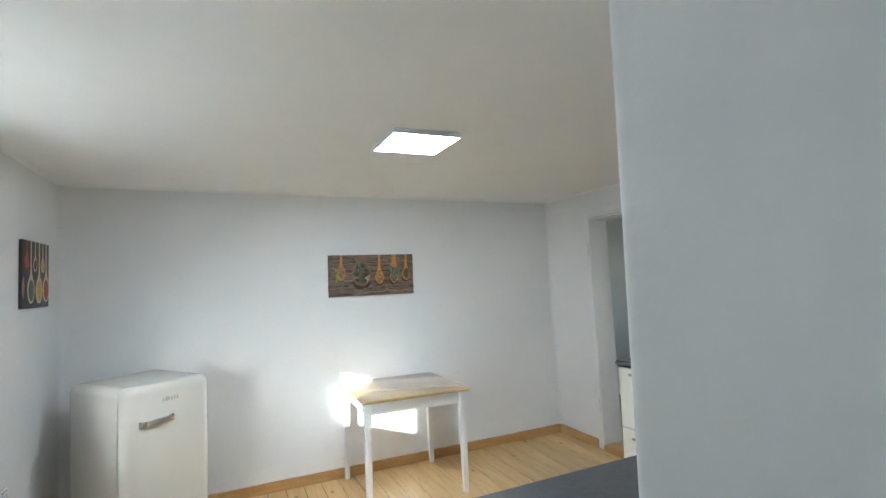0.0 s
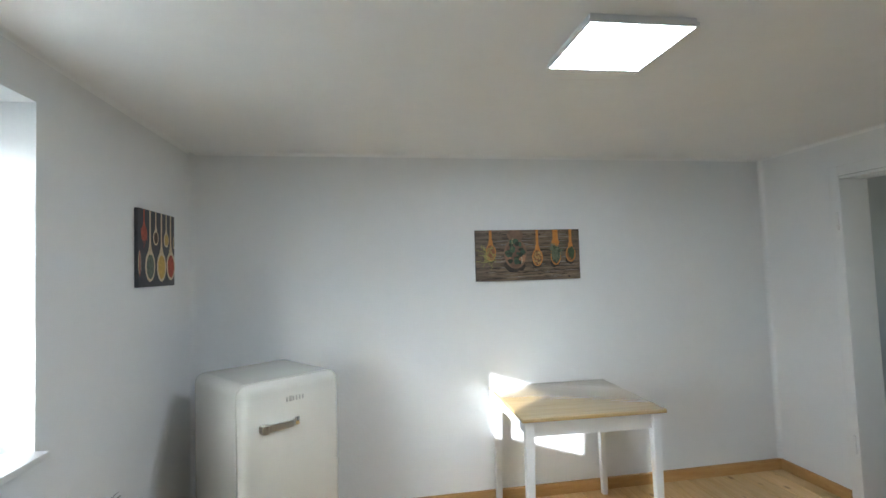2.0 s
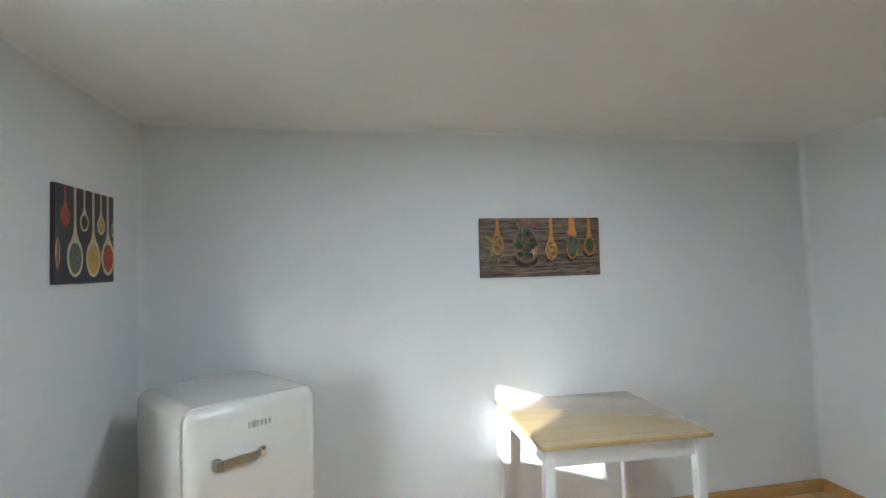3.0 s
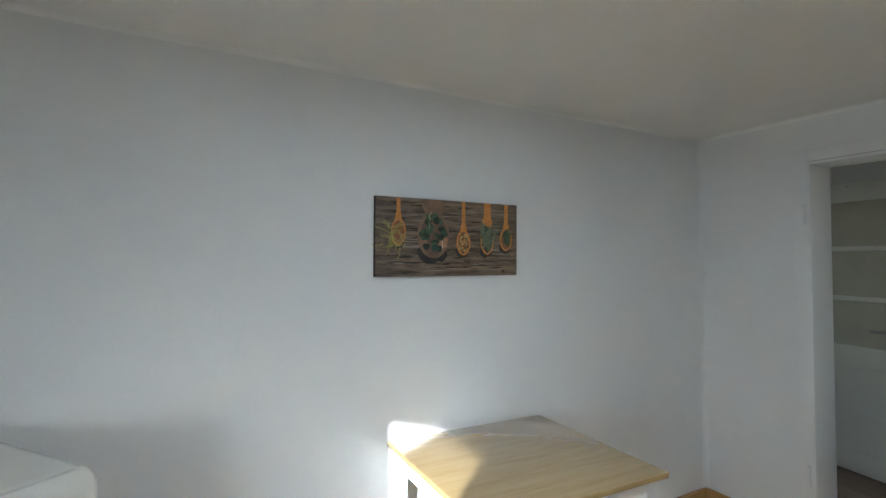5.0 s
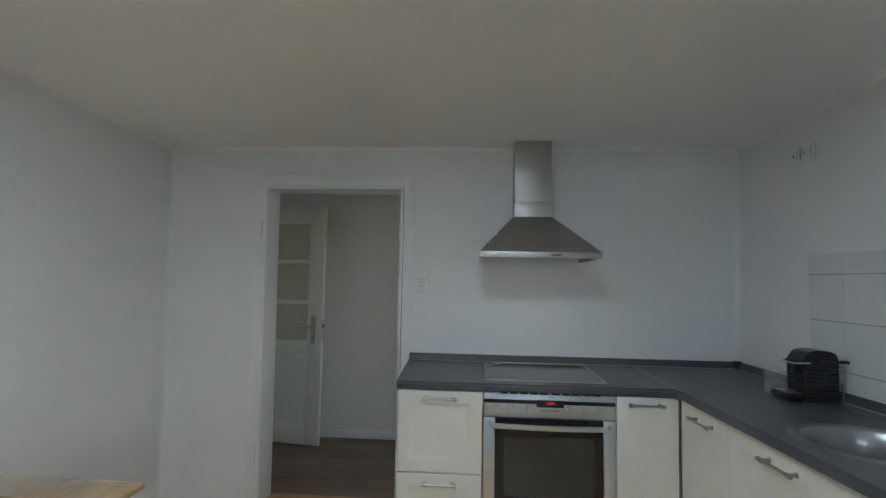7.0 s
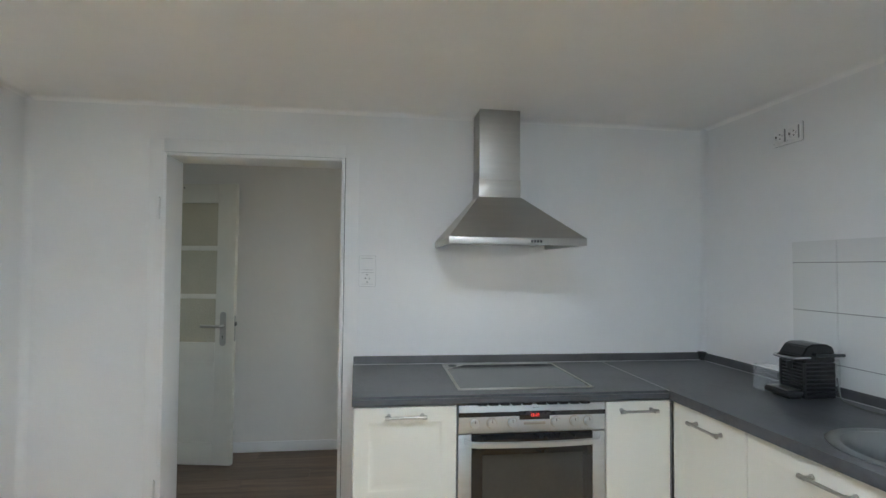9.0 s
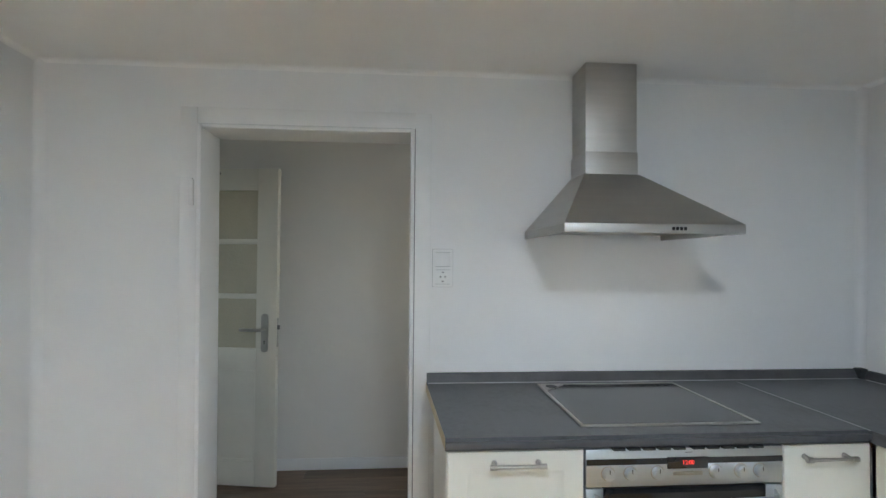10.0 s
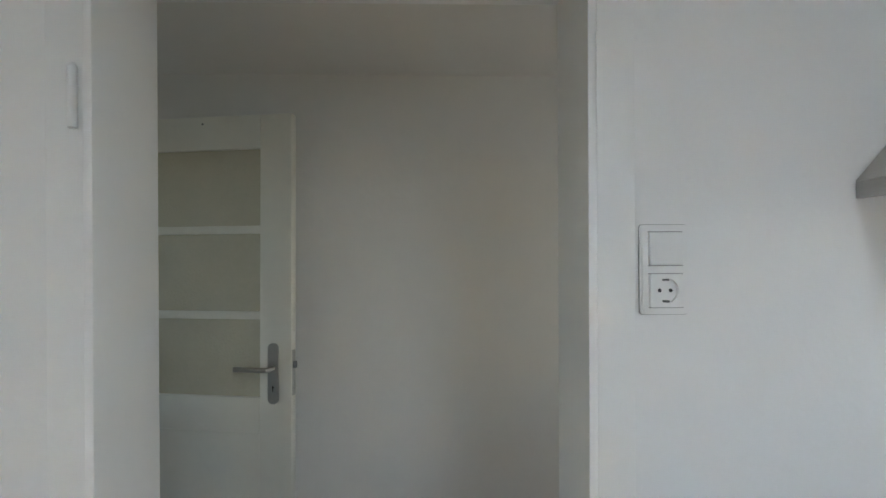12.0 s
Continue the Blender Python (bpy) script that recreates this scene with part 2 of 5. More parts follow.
CLOCK_FACE = mat("clock_paper", (0.50, 0.50, 0.485), 0.5, vary=0.04)
INK = mat("dark_ink", (0.035, 0.035, 0.035), 0.7, vary=0.1)
BARN = wood("photo_barn_wood", (0.28, 0.20, 0.13), (0.024, 0.016, 0.011), ring=12, stretch=(0.9, 9, 13), rough=0.55, random_shift=0.03)
BARN_DARK = mat("photo_crack", (0.025, 0.017, 0.012), 0.6, vary=0.2)
SLATE = mat("photo_slate", (0.045, 0.044, 0.050), 0.5, vary=0.25, scale=30)
SPOON = wood("photo_spoon", (0.70, 0.31, 0.065), (0.48, 0.17, 0.03), stretch=(9, 9, 1), rough=0.5)
SPOON_PALE = wood("photo_pale_spoon", (0.74, 0.63, 0.42), (0.58, 0.46, 0.27), stretch=(9, 9, 1), rough=0.5)
HERB = mat("photo_herbs", (0.055, 0.085, 0.040), 0.6, vary=0.5, scale=60)
HERB_LIGHT = mat("photo_light_herbs", (0.33, 0.30, 0.085), 0.6, vary=0.4, scale=60)
PEPPER = mat("photo_pepper", (0.085, 0.055, 0.035), 0.6, vary=0.6, scale=70)
CORN = mat("photo_grains", (0.52, 0.36, 0.12), 0.6, vary=0.4, scale=70)
CHILI = mat("photo_chili", (0.40, 0.075, 0.040), 0.6, vary=0.4, scale=70)
PAPRIKA = mat("photo_paprika", (0.32, 0.115, 0.075), 0.6, vary=0.4, scale=70)
CURRY = mat("photo_curry", (0.56, 0.37, 0.085), 0.6, vary=0.2, scale=50)
SAGE = mat("photo_dried_herbs", (0.115, 0.135, 0.095), 0.6, vary=0.5, scale=70)
CANVAS_SIDE = mat("canvas_side", (0.06, 0.05, 0.045), 0.8, vary=0.3, scale=30)
BLIND = bpy.data.materials.new("pleated_fabric")
BLIND.use_nodes = True
_n = BLIND.node_tree
_b = _n.nodes["Principled BSDF"]
_b.inputs["Base Color"].default_value, _b.inputs["Roughness"].default_value = (0.80, 0.80, 0.80, 1), 0.9
_tr = _n.nodes.new("ShaderNodeBsdfTranslucent")
_tr.inputs[0].default_value = (0.90, 0.90, 0.91, 1)
_ms = _n.nodes.new("ShaderNodeMixShader")
_ms.inputs[0].default_value = 0.26
_n.links.new(_b.outputs[0], _ms.inputs[1])
_n.links.new(_tr.outputs[0], _ms.inputs[2])
_n.links.new(_ms.outputs[0], _n.nodes["Material Output"].inputs[0])


# ---- building helpers ----
PLACE = {}


def box(bm, x0, x1, y0, y1, z0, z1, bevel=0.0, seg=2):
    r = bmesh.ops.create_cube(bm, size=1.0, matrix=Matrix.LocRotScale(((x0 + x1) / 2, (y0 + y1) / 2, (z0 + z1) / 2), None, (abs(x1 - x0), abs(y1 - y0), abs(z1 - z0))))
    if bevel:
        vs = set(r["verts"])
        es = [e for e in bm.edges if e.verts[0] in vs and e.verts[1] in vs]
        bmesh.ops.bevel(bm, geom=es, offset=bevel, segments=seg, affect="EDGES", profile=0.5)
    return bm


def boxed(*a, **k):
    return box(bmesh.new(), *a, **k)


def rod(bm, a, b, r, seg=16, r2=None):
    a, b = Vector(a), Vector(b)
    d = b - a
    m = Matrix.Translation((a + b) / 2) @ d.to_track_quat("Z", "Y").to_matrix().to_4x4()
    bmesh.ops.create_cone(bm, cap_ends=True, segments=seg, radius1=r, radius2=r if r2 is None else r2, depth=d.length, matrix=m)
    return bm


def prism(bm, pts, depth, m=None):
    """A closed outline in the xy plane, raised along z by depth, then moved by m."""
    vs = [bm.verts.new((x, y, 0)) for x, y in pts]
    f = bm.faces.new(vs)
    r = bmesh.ops.extrude_face_region(bm, geom=[f])
    top = [v for v in r["geom"] if isinstance(v, bmesh.types.BMVert)]
    bmesh.ops.translate(bm, vec=(0, 0, depth), verts=top)
    if m is not None:
        bmesh.ops.transform(bm, matrix=m, verts=vs + top)
    return bm


def tube(bm, pts, r, seg=10):
    """A bent round bar through the given points."""
    pts = [Vector(p) for p in pts]
    rings = []
    for i, p in enumerate(pts):
        d = (pts[min(i + 1, len(pts) - 1)] - pts[max(i - 1, 0)]).normalized()
        q = d.to_track_quat("Z", "Y")
        rings.append([bm.verts.new(p + q @ Vector((math.cos(2 * math.pi * k / seg) * r, math.sin(2 * math.pi * k / seg) * r, 0))) for k in range(seg)])
    for A, B in zip(rings, rings[1:]):
        for k in range(seg):
            bm.faces.new((A[k], A[(k + 1) % seg], B[(k + 1) % seg], B[k]))
    bm.faces.new(rings[0][::-1])
    bm.faces.new(rings[-1])
    return bm


def rounded(w, h, r, seg=6, cx=0.0, cy=0.0):
    pts = []
    for sx, sy, a0 in ((1, 1, 0), (-1, 1, 90), (-1, -1, 180), (1, -1, 270)):
        for k in range(seg + 1):
            a = radians(a0 + 90 * k / seg)
            pts.append((cx + sx * (w / 2 - r) + r * math.cos(a), cy + sy * (h / 2 - r) + r * math.sin(a)))
    return pts


def oval(rx, ry, seg=28, cx=0.0, cy=0.0):
    return [(cx + rx * math.cos(2 * math.pi * k / seg), cy + ry * math.sin(2 * math.pi * k / seg)) for k in range(seg)]


def mesh_of(name, bm, material, smooth=True):
    bmesh.ops.recalc_face_normals(bm, faces=bm.faces)
    me = bpy.data.meshes.new(name)
    bm.to_mesh(me)
    bm.free()
    me.materials.append(material)
    if smooth:
        me.polygons.foreach_set("use_smooth", [True] * len(me.polygons))
        me.set_sharp_from_angle(angle=radians(32))
    return me


def setting(name, bm, material, label, category):
    ob = new(name, mesh_of(name, bm, material))
    PLACE[ob] = Matrix.Identity(4)
    return tagged(ob, label, category, kind="structure")


def thing(name, m, label, category, group=""):
    """An empty at the thing's base, at the pose m."""
    ob = new(name)
    ob.empty_display_size = 0.05
    ob.matrix_basis = m
    PLACE[ob] = m
    return tagged(ob, label, category, group)


def part(name, bm, material, parent, label="", local=False):
    """Links bm as one mesh under a thing or part; bm is in the room's metres, or in the thing's own when local."""
    if not local:
        bmesh.ops.transform(bm, matrix=PLACE[parent].inverted(), verts=bm.verts)
    ob = new(name, mesh_of(name, bm, material))
    ob.parent = parent
    PLACE[ob] = PLACE[parent]
    return tagged(ob, label)


def writing(name, text, size, material, parent, m, label="", depth=0.0004):
    """Letters as a mesh, under parent, at the pose m in the room."""
    cu = bpy.data.curves.new(name, "FONT")
    cu.body, cu.size, cu.extrude, cu.align_x, cu.align_y, cu.resolution_u = text, size, depth, "CENTER", "CENTER", 3
    tmp = bpy.data.objects.new(name, cu)
    me = bpy.data.meshes.new_from_object(tmp)
    bpy.data.objects.remove(tmp)
    bpy.data.curves.remove(cu)
    me.transform(PLACE[parent].inverted() @ m)
    me.materials.clear()
    me.materials.append(material)
    ob = new(name, me)
    ob.parent = parent
    PLACE[ob] = PLACE[parent]
    return tagged(ob, label)


# poses that lay an xy outline on a wall, x to the viewer's right, y up, z into the room
def on_north(x, z, off=0.0):
    return Matrix.Translation((x, ny(x) - off, z)) @ pose(0, 0, 0, 90, 0, SKEW_DEG)


def on_south(x, z, off=0.0):
    return Matrix.Translation((x, sy(x) + off, z)) @ pose(0, 0, 0, 90, 0, 180 + SKEW_DEG)


def on_east(y, z, off=0.0):
    return Matrix.Translation((EX + LEAN * (1 - z / CEIL) - off, y, z)) @ pose(0, 0, 0, 90, 0, -90)


def on_west(y, z, off=0.0):
    return Matrix.Translation((WX + off, y, z)) @ pose(0, 0, 0, 90, 0, 90)


# ---- large structure ----
def build_walls():
    bm = prism(bmesh.new(), [(WX - 0.3, ny(WX - 0.3)), (WALL_T - 0.002, ny(WALL_T)), (WALL_T - 0.002, 0.32), (WX - 0.3, 0.32)], CEIL + 0.2, Matrix.Translation((0, 0, -0.1)))
    wall_north = setting("wall_north", bm, WALL, "smooth white painted plaster wall behind the dining table", "wall")

    bm = bmesh.new()
    o = WX - 0.45
    box(bm, o, WX, WIN_N, NY, -0.1, CEIL + 0.1)
    box(bm, o, WX, BACK_Y, WIN_S, -0.1, CEIL + 0.1)
    box(bm, o, WX, WIN_S, WIN_N, -0.1, WIN_B)
    box(bm, o, WX, WIN_S, WIN_N, WIN_T, CEIL + 0.1)
    setting("wall_west", bm, WALL, "thick white painted wall with a deep window recess", "wall")

    bm = bmesh.new()
    box(bm, EX, WALL_T, DOOR_N, ny(0) + 0.003, -0.1, CEIL + 0.1)
    box(bm, EX, WALL_T, BACK_Y, DOOR_S, -0.1, CEIL + 0.1)
    box(bm, EX, WALL_T, DOOR_S, DOOR_N, DOOR_T, CEIL + 0.1)
    setting("wall_east", lean(bm), WALL, "white painted wall with the hall doorway and extractor hood", "wall")

    # the south wall has soft rounded plaster corners at the passage
    bm = bmesh.new()
    r = 0.05
    pts = [(0, sy(0))]
    ye = sy(OPEN_E)
    pts += [(OPEN_E + r - r * math.sin(radians(a)), ye - r + r * math.cos(radians(a))) for a in range(0, 91, 15)]
    pts += [(OPEN_E, BACK_Y), (0, BACK_Y)]
    prism(bm, pts, CEIL + 0.2, Matrix.Translation((0, 0, -0.1)))
    ye = sy(OPEN_W)
    pts = [(WX, sy(WX))]
    pts += [(OPEN_W - r + r * math.sin(radians(a)), ye - r + r * math.cos(radians(a))) for a in range(0, 91, 15)]
    pts += [(OPEN_W, BACK_Y), (WX, BACK_Y)]
    prism(bm, pts, CEIL + 0.2, Matrix.Translation((0, 0, -0.1)))
    c = 0.030
    for x, y, sx, s_y in ((EX, ny(0), -1, -1), (WX, ny(WX), 1, -1), (EX, sy(0), -1, 1)):
        arc = [(x - sx * 0.01, y - s_y * 0.01), (x + sx * c, y - s_y * 0.01), (x + sx * c, y)]
        arc += [(x + sx * (c - c * math.sin(radians(a))), y + s_y * (c - c * math.cos(radians(a)))) for a in range(15, 90, 15)]
        arc += [(x, y + s_y * c), (x - sx * 0.01, y + s_y * c)]
        prism(bm, arc, CEIL - 0.002, Matrix.Translation((0, 0, 0.001)))
    for v in bm.verts:
        if v.co.x > -0.1:
            v.co.x += LEAN * (1 - v.co.z / CEIL)
    wall_south = setting("wall_south", bm, WALL, "white painted wall with a splashback above the sink", "wall")

    # small landing behind the passage
    bm = bmesh.new()
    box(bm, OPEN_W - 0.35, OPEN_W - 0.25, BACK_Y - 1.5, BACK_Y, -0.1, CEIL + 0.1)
    # the gap on the east side is invented to hold the fill lamp
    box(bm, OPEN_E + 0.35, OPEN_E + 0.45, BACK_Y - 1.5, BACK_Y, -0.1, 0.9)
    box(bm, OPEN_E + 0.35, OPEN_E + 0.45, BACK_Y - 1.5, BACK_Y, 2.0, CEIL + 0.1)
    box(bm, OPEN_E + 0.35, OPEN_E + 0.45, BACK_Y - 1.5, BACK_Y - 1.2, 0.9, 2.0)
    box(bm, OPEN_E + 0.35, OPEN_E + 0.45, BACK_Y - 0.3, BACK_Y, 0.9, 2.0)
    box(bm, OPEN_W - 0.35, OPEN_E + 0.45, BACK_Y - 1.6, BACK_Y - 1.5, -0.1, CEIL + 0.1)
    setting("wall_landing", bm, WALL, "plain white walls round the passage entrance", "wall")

    # hall beyond the doorway
    bm = bmesh.new()
    box(bm, HALL_X, HALL_X + 0.12, -3.2, 1.4, -0.1, 2.5)
    # north end: opening made up to take the second fill lamp
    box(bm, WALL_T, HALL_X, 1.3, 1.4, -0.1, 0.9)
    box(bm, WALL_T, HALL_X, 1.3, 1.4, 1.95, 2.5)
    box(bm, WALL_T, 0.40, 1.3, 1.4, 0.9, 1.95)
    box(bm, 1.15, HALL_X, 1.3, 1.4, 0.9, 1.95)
    # south end: opening invented for the hall's fill lamp
    box(bm, WALL_T, HALL_X, -3.2, -3.1, -0.1, 0.9)
    box(bm, WALL_T, HALL_X, -3.2, -3.1, 1.95, 2.5)
    box(bm, WALL_T, 0.40, -3.2, -3.1, 0.9, 1.95)
    box(bm, 1.15, HALL_X, -3.2, -3.1, 0.9, 1.95)
    box(bm, 0.05, WALL_T, 0.321, 1.4, -0.1, 2.5)
    setting("wall_hall", bm, HALL_WALL, "off-white painted hall wall", "wall")
    bm = boxed(WALL_T, HALL_X, -3.1, 1.3, 2.26, 2.36)
    setting("ceiling_hall", bm, HALL_WALL, "off-white hall ceiling", "ceiling")

    # kitchen ceiling with a soft cove at the walls
    bm = boxed(WX - 0.3, WALL_T, BACK_Y - 1.6, 0.32, CEIL, CEIL + 0.12)
    c = 0.020
    arc = [(0, 0), (c, 0)] + [(c - c * math.sin(radians(a)), -c + c * math.cos(radians(a))) for a in range(15, 90, 15)] + [(0, -c)]
    u = Vector((1, SKEW, 0)).normalized()
    n = Vector((-u.y, u.x, 0))
    run = [((WX, ny(WX), CEIL), u, -WX, -n), ((EX, ny(0), CEIL), (0, -1, 0), ny(0) - sy(0), (-1, 0, 0)),
           ((WX, sy(WX), CEIL), (0, 1, 0), ny(WX) - sy(WX), (1, 0, 0)), ((EX, sy(0), CEIL), -u, -OPEN_E, n)]
    for p, along, length, into in run:
        m = Matrix((Vector((*into, 0)), Vector((0, 0, 1, 0)), Vector((*along, 0)), Vector((*p, 1)))).transposed()
        prism(bm, arc, length, m)
    setting("ceiling", bm, CEILING, "low white plaster ceiling with softly rounded edges", "ceiling")
    return wall_north, wall_south


wall_north, wall_south = build_walls()

floor = setting("floor", boxed(WX - 0.3, WALL_T - 0.02, BACK_Y - 1.6, 0.3, -0.12, -0.006), GAP, "pine plank floor with knots and dark gaps", "floor")
floor_hall = setting("floor_hall", boxed(WALL_T - 0.02, HALL_X + 0.1, -3.2, 1.4, -0.12, HALL_Z - 0.004), GAP, "dark brown wood-look hall floor", "floor")


def skirting():
    h, d = 0.072, 0.02
    bm = bmesh.new()
    prism(bm, [(WX + 0.002, ny(WX) - 0.001), (WX + 0.002, ny(WX) - d), (EX + LEAN - 0.002, ny(0) - d), (EX + LEAN - 0.002, ny(0) - 0.001)], h)
    box(bm, EX + LEAN - d, EX + LEAN - 0.001, DOOR_N + 0.070, ny(0) - d + 0.002, 0.0, h, 0.003)
    box(bm, WX + 0.001, WX + d, SY + 0.8, ny(WX) - d, 0.0, h, 0.003)
    setting("baseboard", bm, SKIRT, "honey-coloured pine skirting board", "skirting board")
    bm = boxed(HALL_X - 0.016, HALL_X - 0.001, -3.0, 1.25, HALL_Z, HALL_Z + 0.075, 0.003)
    setting("baseboard_hall", bm, GLOSS_WHITE, "white painted hall skirting board", "skirting board")


skirting()


def doorway():
    """Empty door frame: lining, stop and flat casing, with old hinge halves."""
    d = thing("door_frame", pose(0, DOOR_N, 0), "white lacquered door frame with flat casing, its leaf taken off", "door frame")
    w = 0.068
    zc = DOOR_T + 0.066
    part("casing_side", lean(boxed(-0.006, 0.0, DOOR_N + 0.003, DOOR_N + w, 0.0, zc, 0.0015)), GLOSS_WHITE, d)
    part("casing_side", lean(boxed(-0.006, 0.0, DOOR_S - w, DOOR_S - 0.003, 0.0, zc, 0.0015)), GLOSS_WHITE, d)
    part("casing_head", lean(boxed(-0.0055, 0.0, DOOR_S - 0.003, DOOR_N + 0.003, DOOR_T + 0.003, zc, 0.0015)), GLOSS_WHITE, d)
    # dark strips stand in for the shade in the groove beside the lining
    for y in (DOOR_N, DOOR_S - 0.003):
        part("joint", lean(boxed(-0.0035, 0.0, y, y + 0.003, 0.0, DOOR_T + 0.003)), GASKET, d, "thin dark strip for the groove shade beside the lining")
    part("joint", lean(boxed(-0.0035, 0.0, DOOR_S, DOOR_N, DOOR_T, DOOR_T + 0.003)), GASKET, d, "thin dark strip for the groove shade beside the lining")
    t = 0.016
    part("lining_side", lean(boxed(-0.018, WALL_T + 0.012, DOOR_N - t, DOOR_N - 0.0005, 0.0, DOOR_T, 0.0025)), GLOSS_WHITE, d)
    part("lining_side", lean(boxed(-0.018, WALL_T + 0.012, DOOR_S + 0.0005, DOOR_S + t, 0.0, DOOR_T, 0.0025)), GLOSS_WHITE, d)
    part("lining_head", lean(boxed(-0.017, WALL_T + 0.012, DOOR_S + t, DOOR_N - t, DOOR_T - t, DOOR_T - 0.0005, 0.0025)), GLOSS_WHITE, d)
    for z in (1.70, 0.36):
        bm = rod(bmesh.new(), (-0.012, DOOR_N + 0.019, z - 0.05), (-0.012, DOOR_N + 0.019, z + 0.05), 0.0075, 12)
        rod(bm, (-0.012, DOOR_N + 0.019, z + 0.05), (-0.012, DOOR_N + 0.019, z + 0.058), 0.0075, 12, 0.003)
        part("hinge", lean(bm), GLOSS_WHITE, d, "painted-over hinge half")
    part("threshold", boxed(0.02, WALL_T + 0.07, DOOR_S + t, DOOR_N - t, -0.003, HALL_Z + 0.004, 0.006), SKIRT, d, "worn pine threshold")


doorway()


def window():
    w = thing("window_1", pose(WIN_X, (WIN_N + WIN_S) / 2, WIN_B), "white framed window in a deep recess, sunlit from outside", "window")
    tagged(w, kind="structure")
    x0, x1 = WIN_X - 0.07, WIN_X
    f = 0.06
    part("window_frame", boxed(x0, x1, WIN_N - f, WIN_N, WIN_B, WIN_T, 0.004), FRAME_WHITE, w)
    part("window_frame", boxed(x0, x1, WIN_S, WIN_S + f, WIN_B, WIN_T, 0.004), FRAME_WHITE, w)
    part("window_frame", boxed(x0, x1, WIN_S + f, WIN_N - f, WIN_T - f, WIN_T, 0.004), FRAME_WHITE, w)
    part("window_frame", boxed(x0, x1, WIN_S + f, WIN_N - f, WIN_B, WIN_B + f, 0.004), FRAME_WHITE, w)
    m0, m1 = -1.935, -1.870
    part("mullion", boxed(x0 - 0.01, x1 + 0.030, m0, m1, WIN_B + f, WIN_T - f, 0.004), FRAME_WHITE, w)
    for a, b, sa, sb in ((m1, WIN_N - f, 0.030, 0.088), (WIN_S + f, m0, 0.055, 0.030)):
        xs0, xs1 = x0 + 0.015, x1 + 0.050
        sash = part("sash", boxed(xs0, xs1, a, a + sa, WIN_B + f, WIN_T - f, 0.004), FRAME_WHITE, w)
        part("sash_stile", boxed(xs0, xs1, b - sb, b, WIN_B + f, WIN_T - f, 0.004), FRAME_WHITE, sash)
        part("sash_rail", boxed(xs0, xs1, a + sa, b - sb, WIN_B + f, WIN_B + f + 0.055, 0.004), FRAME_WHITE, sash)
        part("sash_rail", boxed(xs0, xs1, a + sa, b - sb, WIN_T - f - 0.055, WIN_T - f, 0.004), FRAME_WHITE, sash)
        p = part("pane", boxed(x0 + 0.03, x0 + 0.036, a + sa, b - sb, WIN_B + f + 0.055, WIN_T - f - 0.055), PANE, sash)
        p.visible_shadow = False
    part("hinge", rod(bmesh.new(), (x1 + 0.02, WIN_N - f, WIN_B + 0.08), (x1 + 0.02, WIN_N - f, WIN_B + 0.17), 0.009, 12), FRAME_WHITE, w)
    part("hinge_bracket", boxed(x1, x1 + 0.02, WIN_N - f - 0.05, WIN_N - f + 0.012, WIN_B + 0.035, WIN_B + 0.06, 0.004), FRAME_WHITE, w)
    part("hinge", rod(bmesh.new(), (x1 + 0.02, WIN_N - f, WIN_T - 0.20), (x1 + 0.02, WIN_N - f, WIN_T - 0.09), 0.009, 12), FRAME_WHITE, w)
    part("window_sill", boxed(WIN_X, WX + 0.045, WIN_S + 0.001, WIN_N - 0.001, WIN_B, WIN_B + 0.022, 0.004), FRAME_WHITE, w, "white inner window sill")


window()


def pleated_blind(y0, y1):
    """A pleated blind hung before the sash: a stack of gathered folds at the top, stretched folds below."""
    x = WIN_X + 0.075
    zt, zb = WIN_T - 0.085, 1.425
    b = thing("pleated_blind", pose(x, (y0 + y1) / 2, zb), "white pleated blind, half lowered over the window", "blind", "window blinds")
    part("head_rail", boxed(x - 0.014, x + 0.014, y0, y1, zt, zt + 0.024, 0.003), FRAME_WHITE, b)
    part("bottom_rail", boxed(x - 0.010, x + 0.010, y0, y1, zb - 0.014, zb, 0.003), FRAME_WHITE, b)
    bm = bmesh.new()
    levels = [zb + 0.0155 * i for i in range(29)]
    levels += [levels[-1] + (zt - levels[-1]) * k / 10 for k in range(1, 11)]
    row = []
    for i, z in enumerate(levels):
        dx = (0.010 if i > 28 else 0.006) * (1 if i % 2 else -1)
        row.append((bm.verts.new((x + dx, y0, z)), bm.verts.new((x + dx, y1, z))))
    for A, B in zip(row, row[1:]):
        bm.faces.new((A[0], A[1], B[1], B[0]))
    me = part("fabric", bm, BLIND, b)
    me.data.polygons.foreach_set("use_smooth", [False] * len(me.data.polygons))
    for y in (y0 + 0.07, y1 - 0.07):
        part("cord", rod(bmesh.new(), (x, y, zb), (x, y, zt), 0.0008, 6), GASKET, b)


pleated_blind(-1.885, -1.610)
pleated_blind(WIN_S + 0.07, -1.905)


def outdoors():
    setting("ground", boxed(-400, WX - 0.46, -400, 400, -1.2, -1.0), mat("lawn", (0.09, 0.11, 0.06), 0.9, vary=0.4, scale=0.5, bump=0.3), "grey-green garden ground outside", "ground")
    # unseen post, added to block the low sun through the lower north pane
    p = thing("sun_block_post", pose(-6.30, -3.866, -1.0, 0, 0, 44), "unseen post added outside to block low sun at the north pane", "post")
    part("shaft", boxed(-0.12, 0.12, -0.080, 0.080, 0.0, 3.12, 0.01), WALL, p, local=True)
    part("cap", boxed(-0.13, 0.13, -0.090, 0.090, 3.12, 3.17, 0.01), WALL, p, local=True)


outdoors()


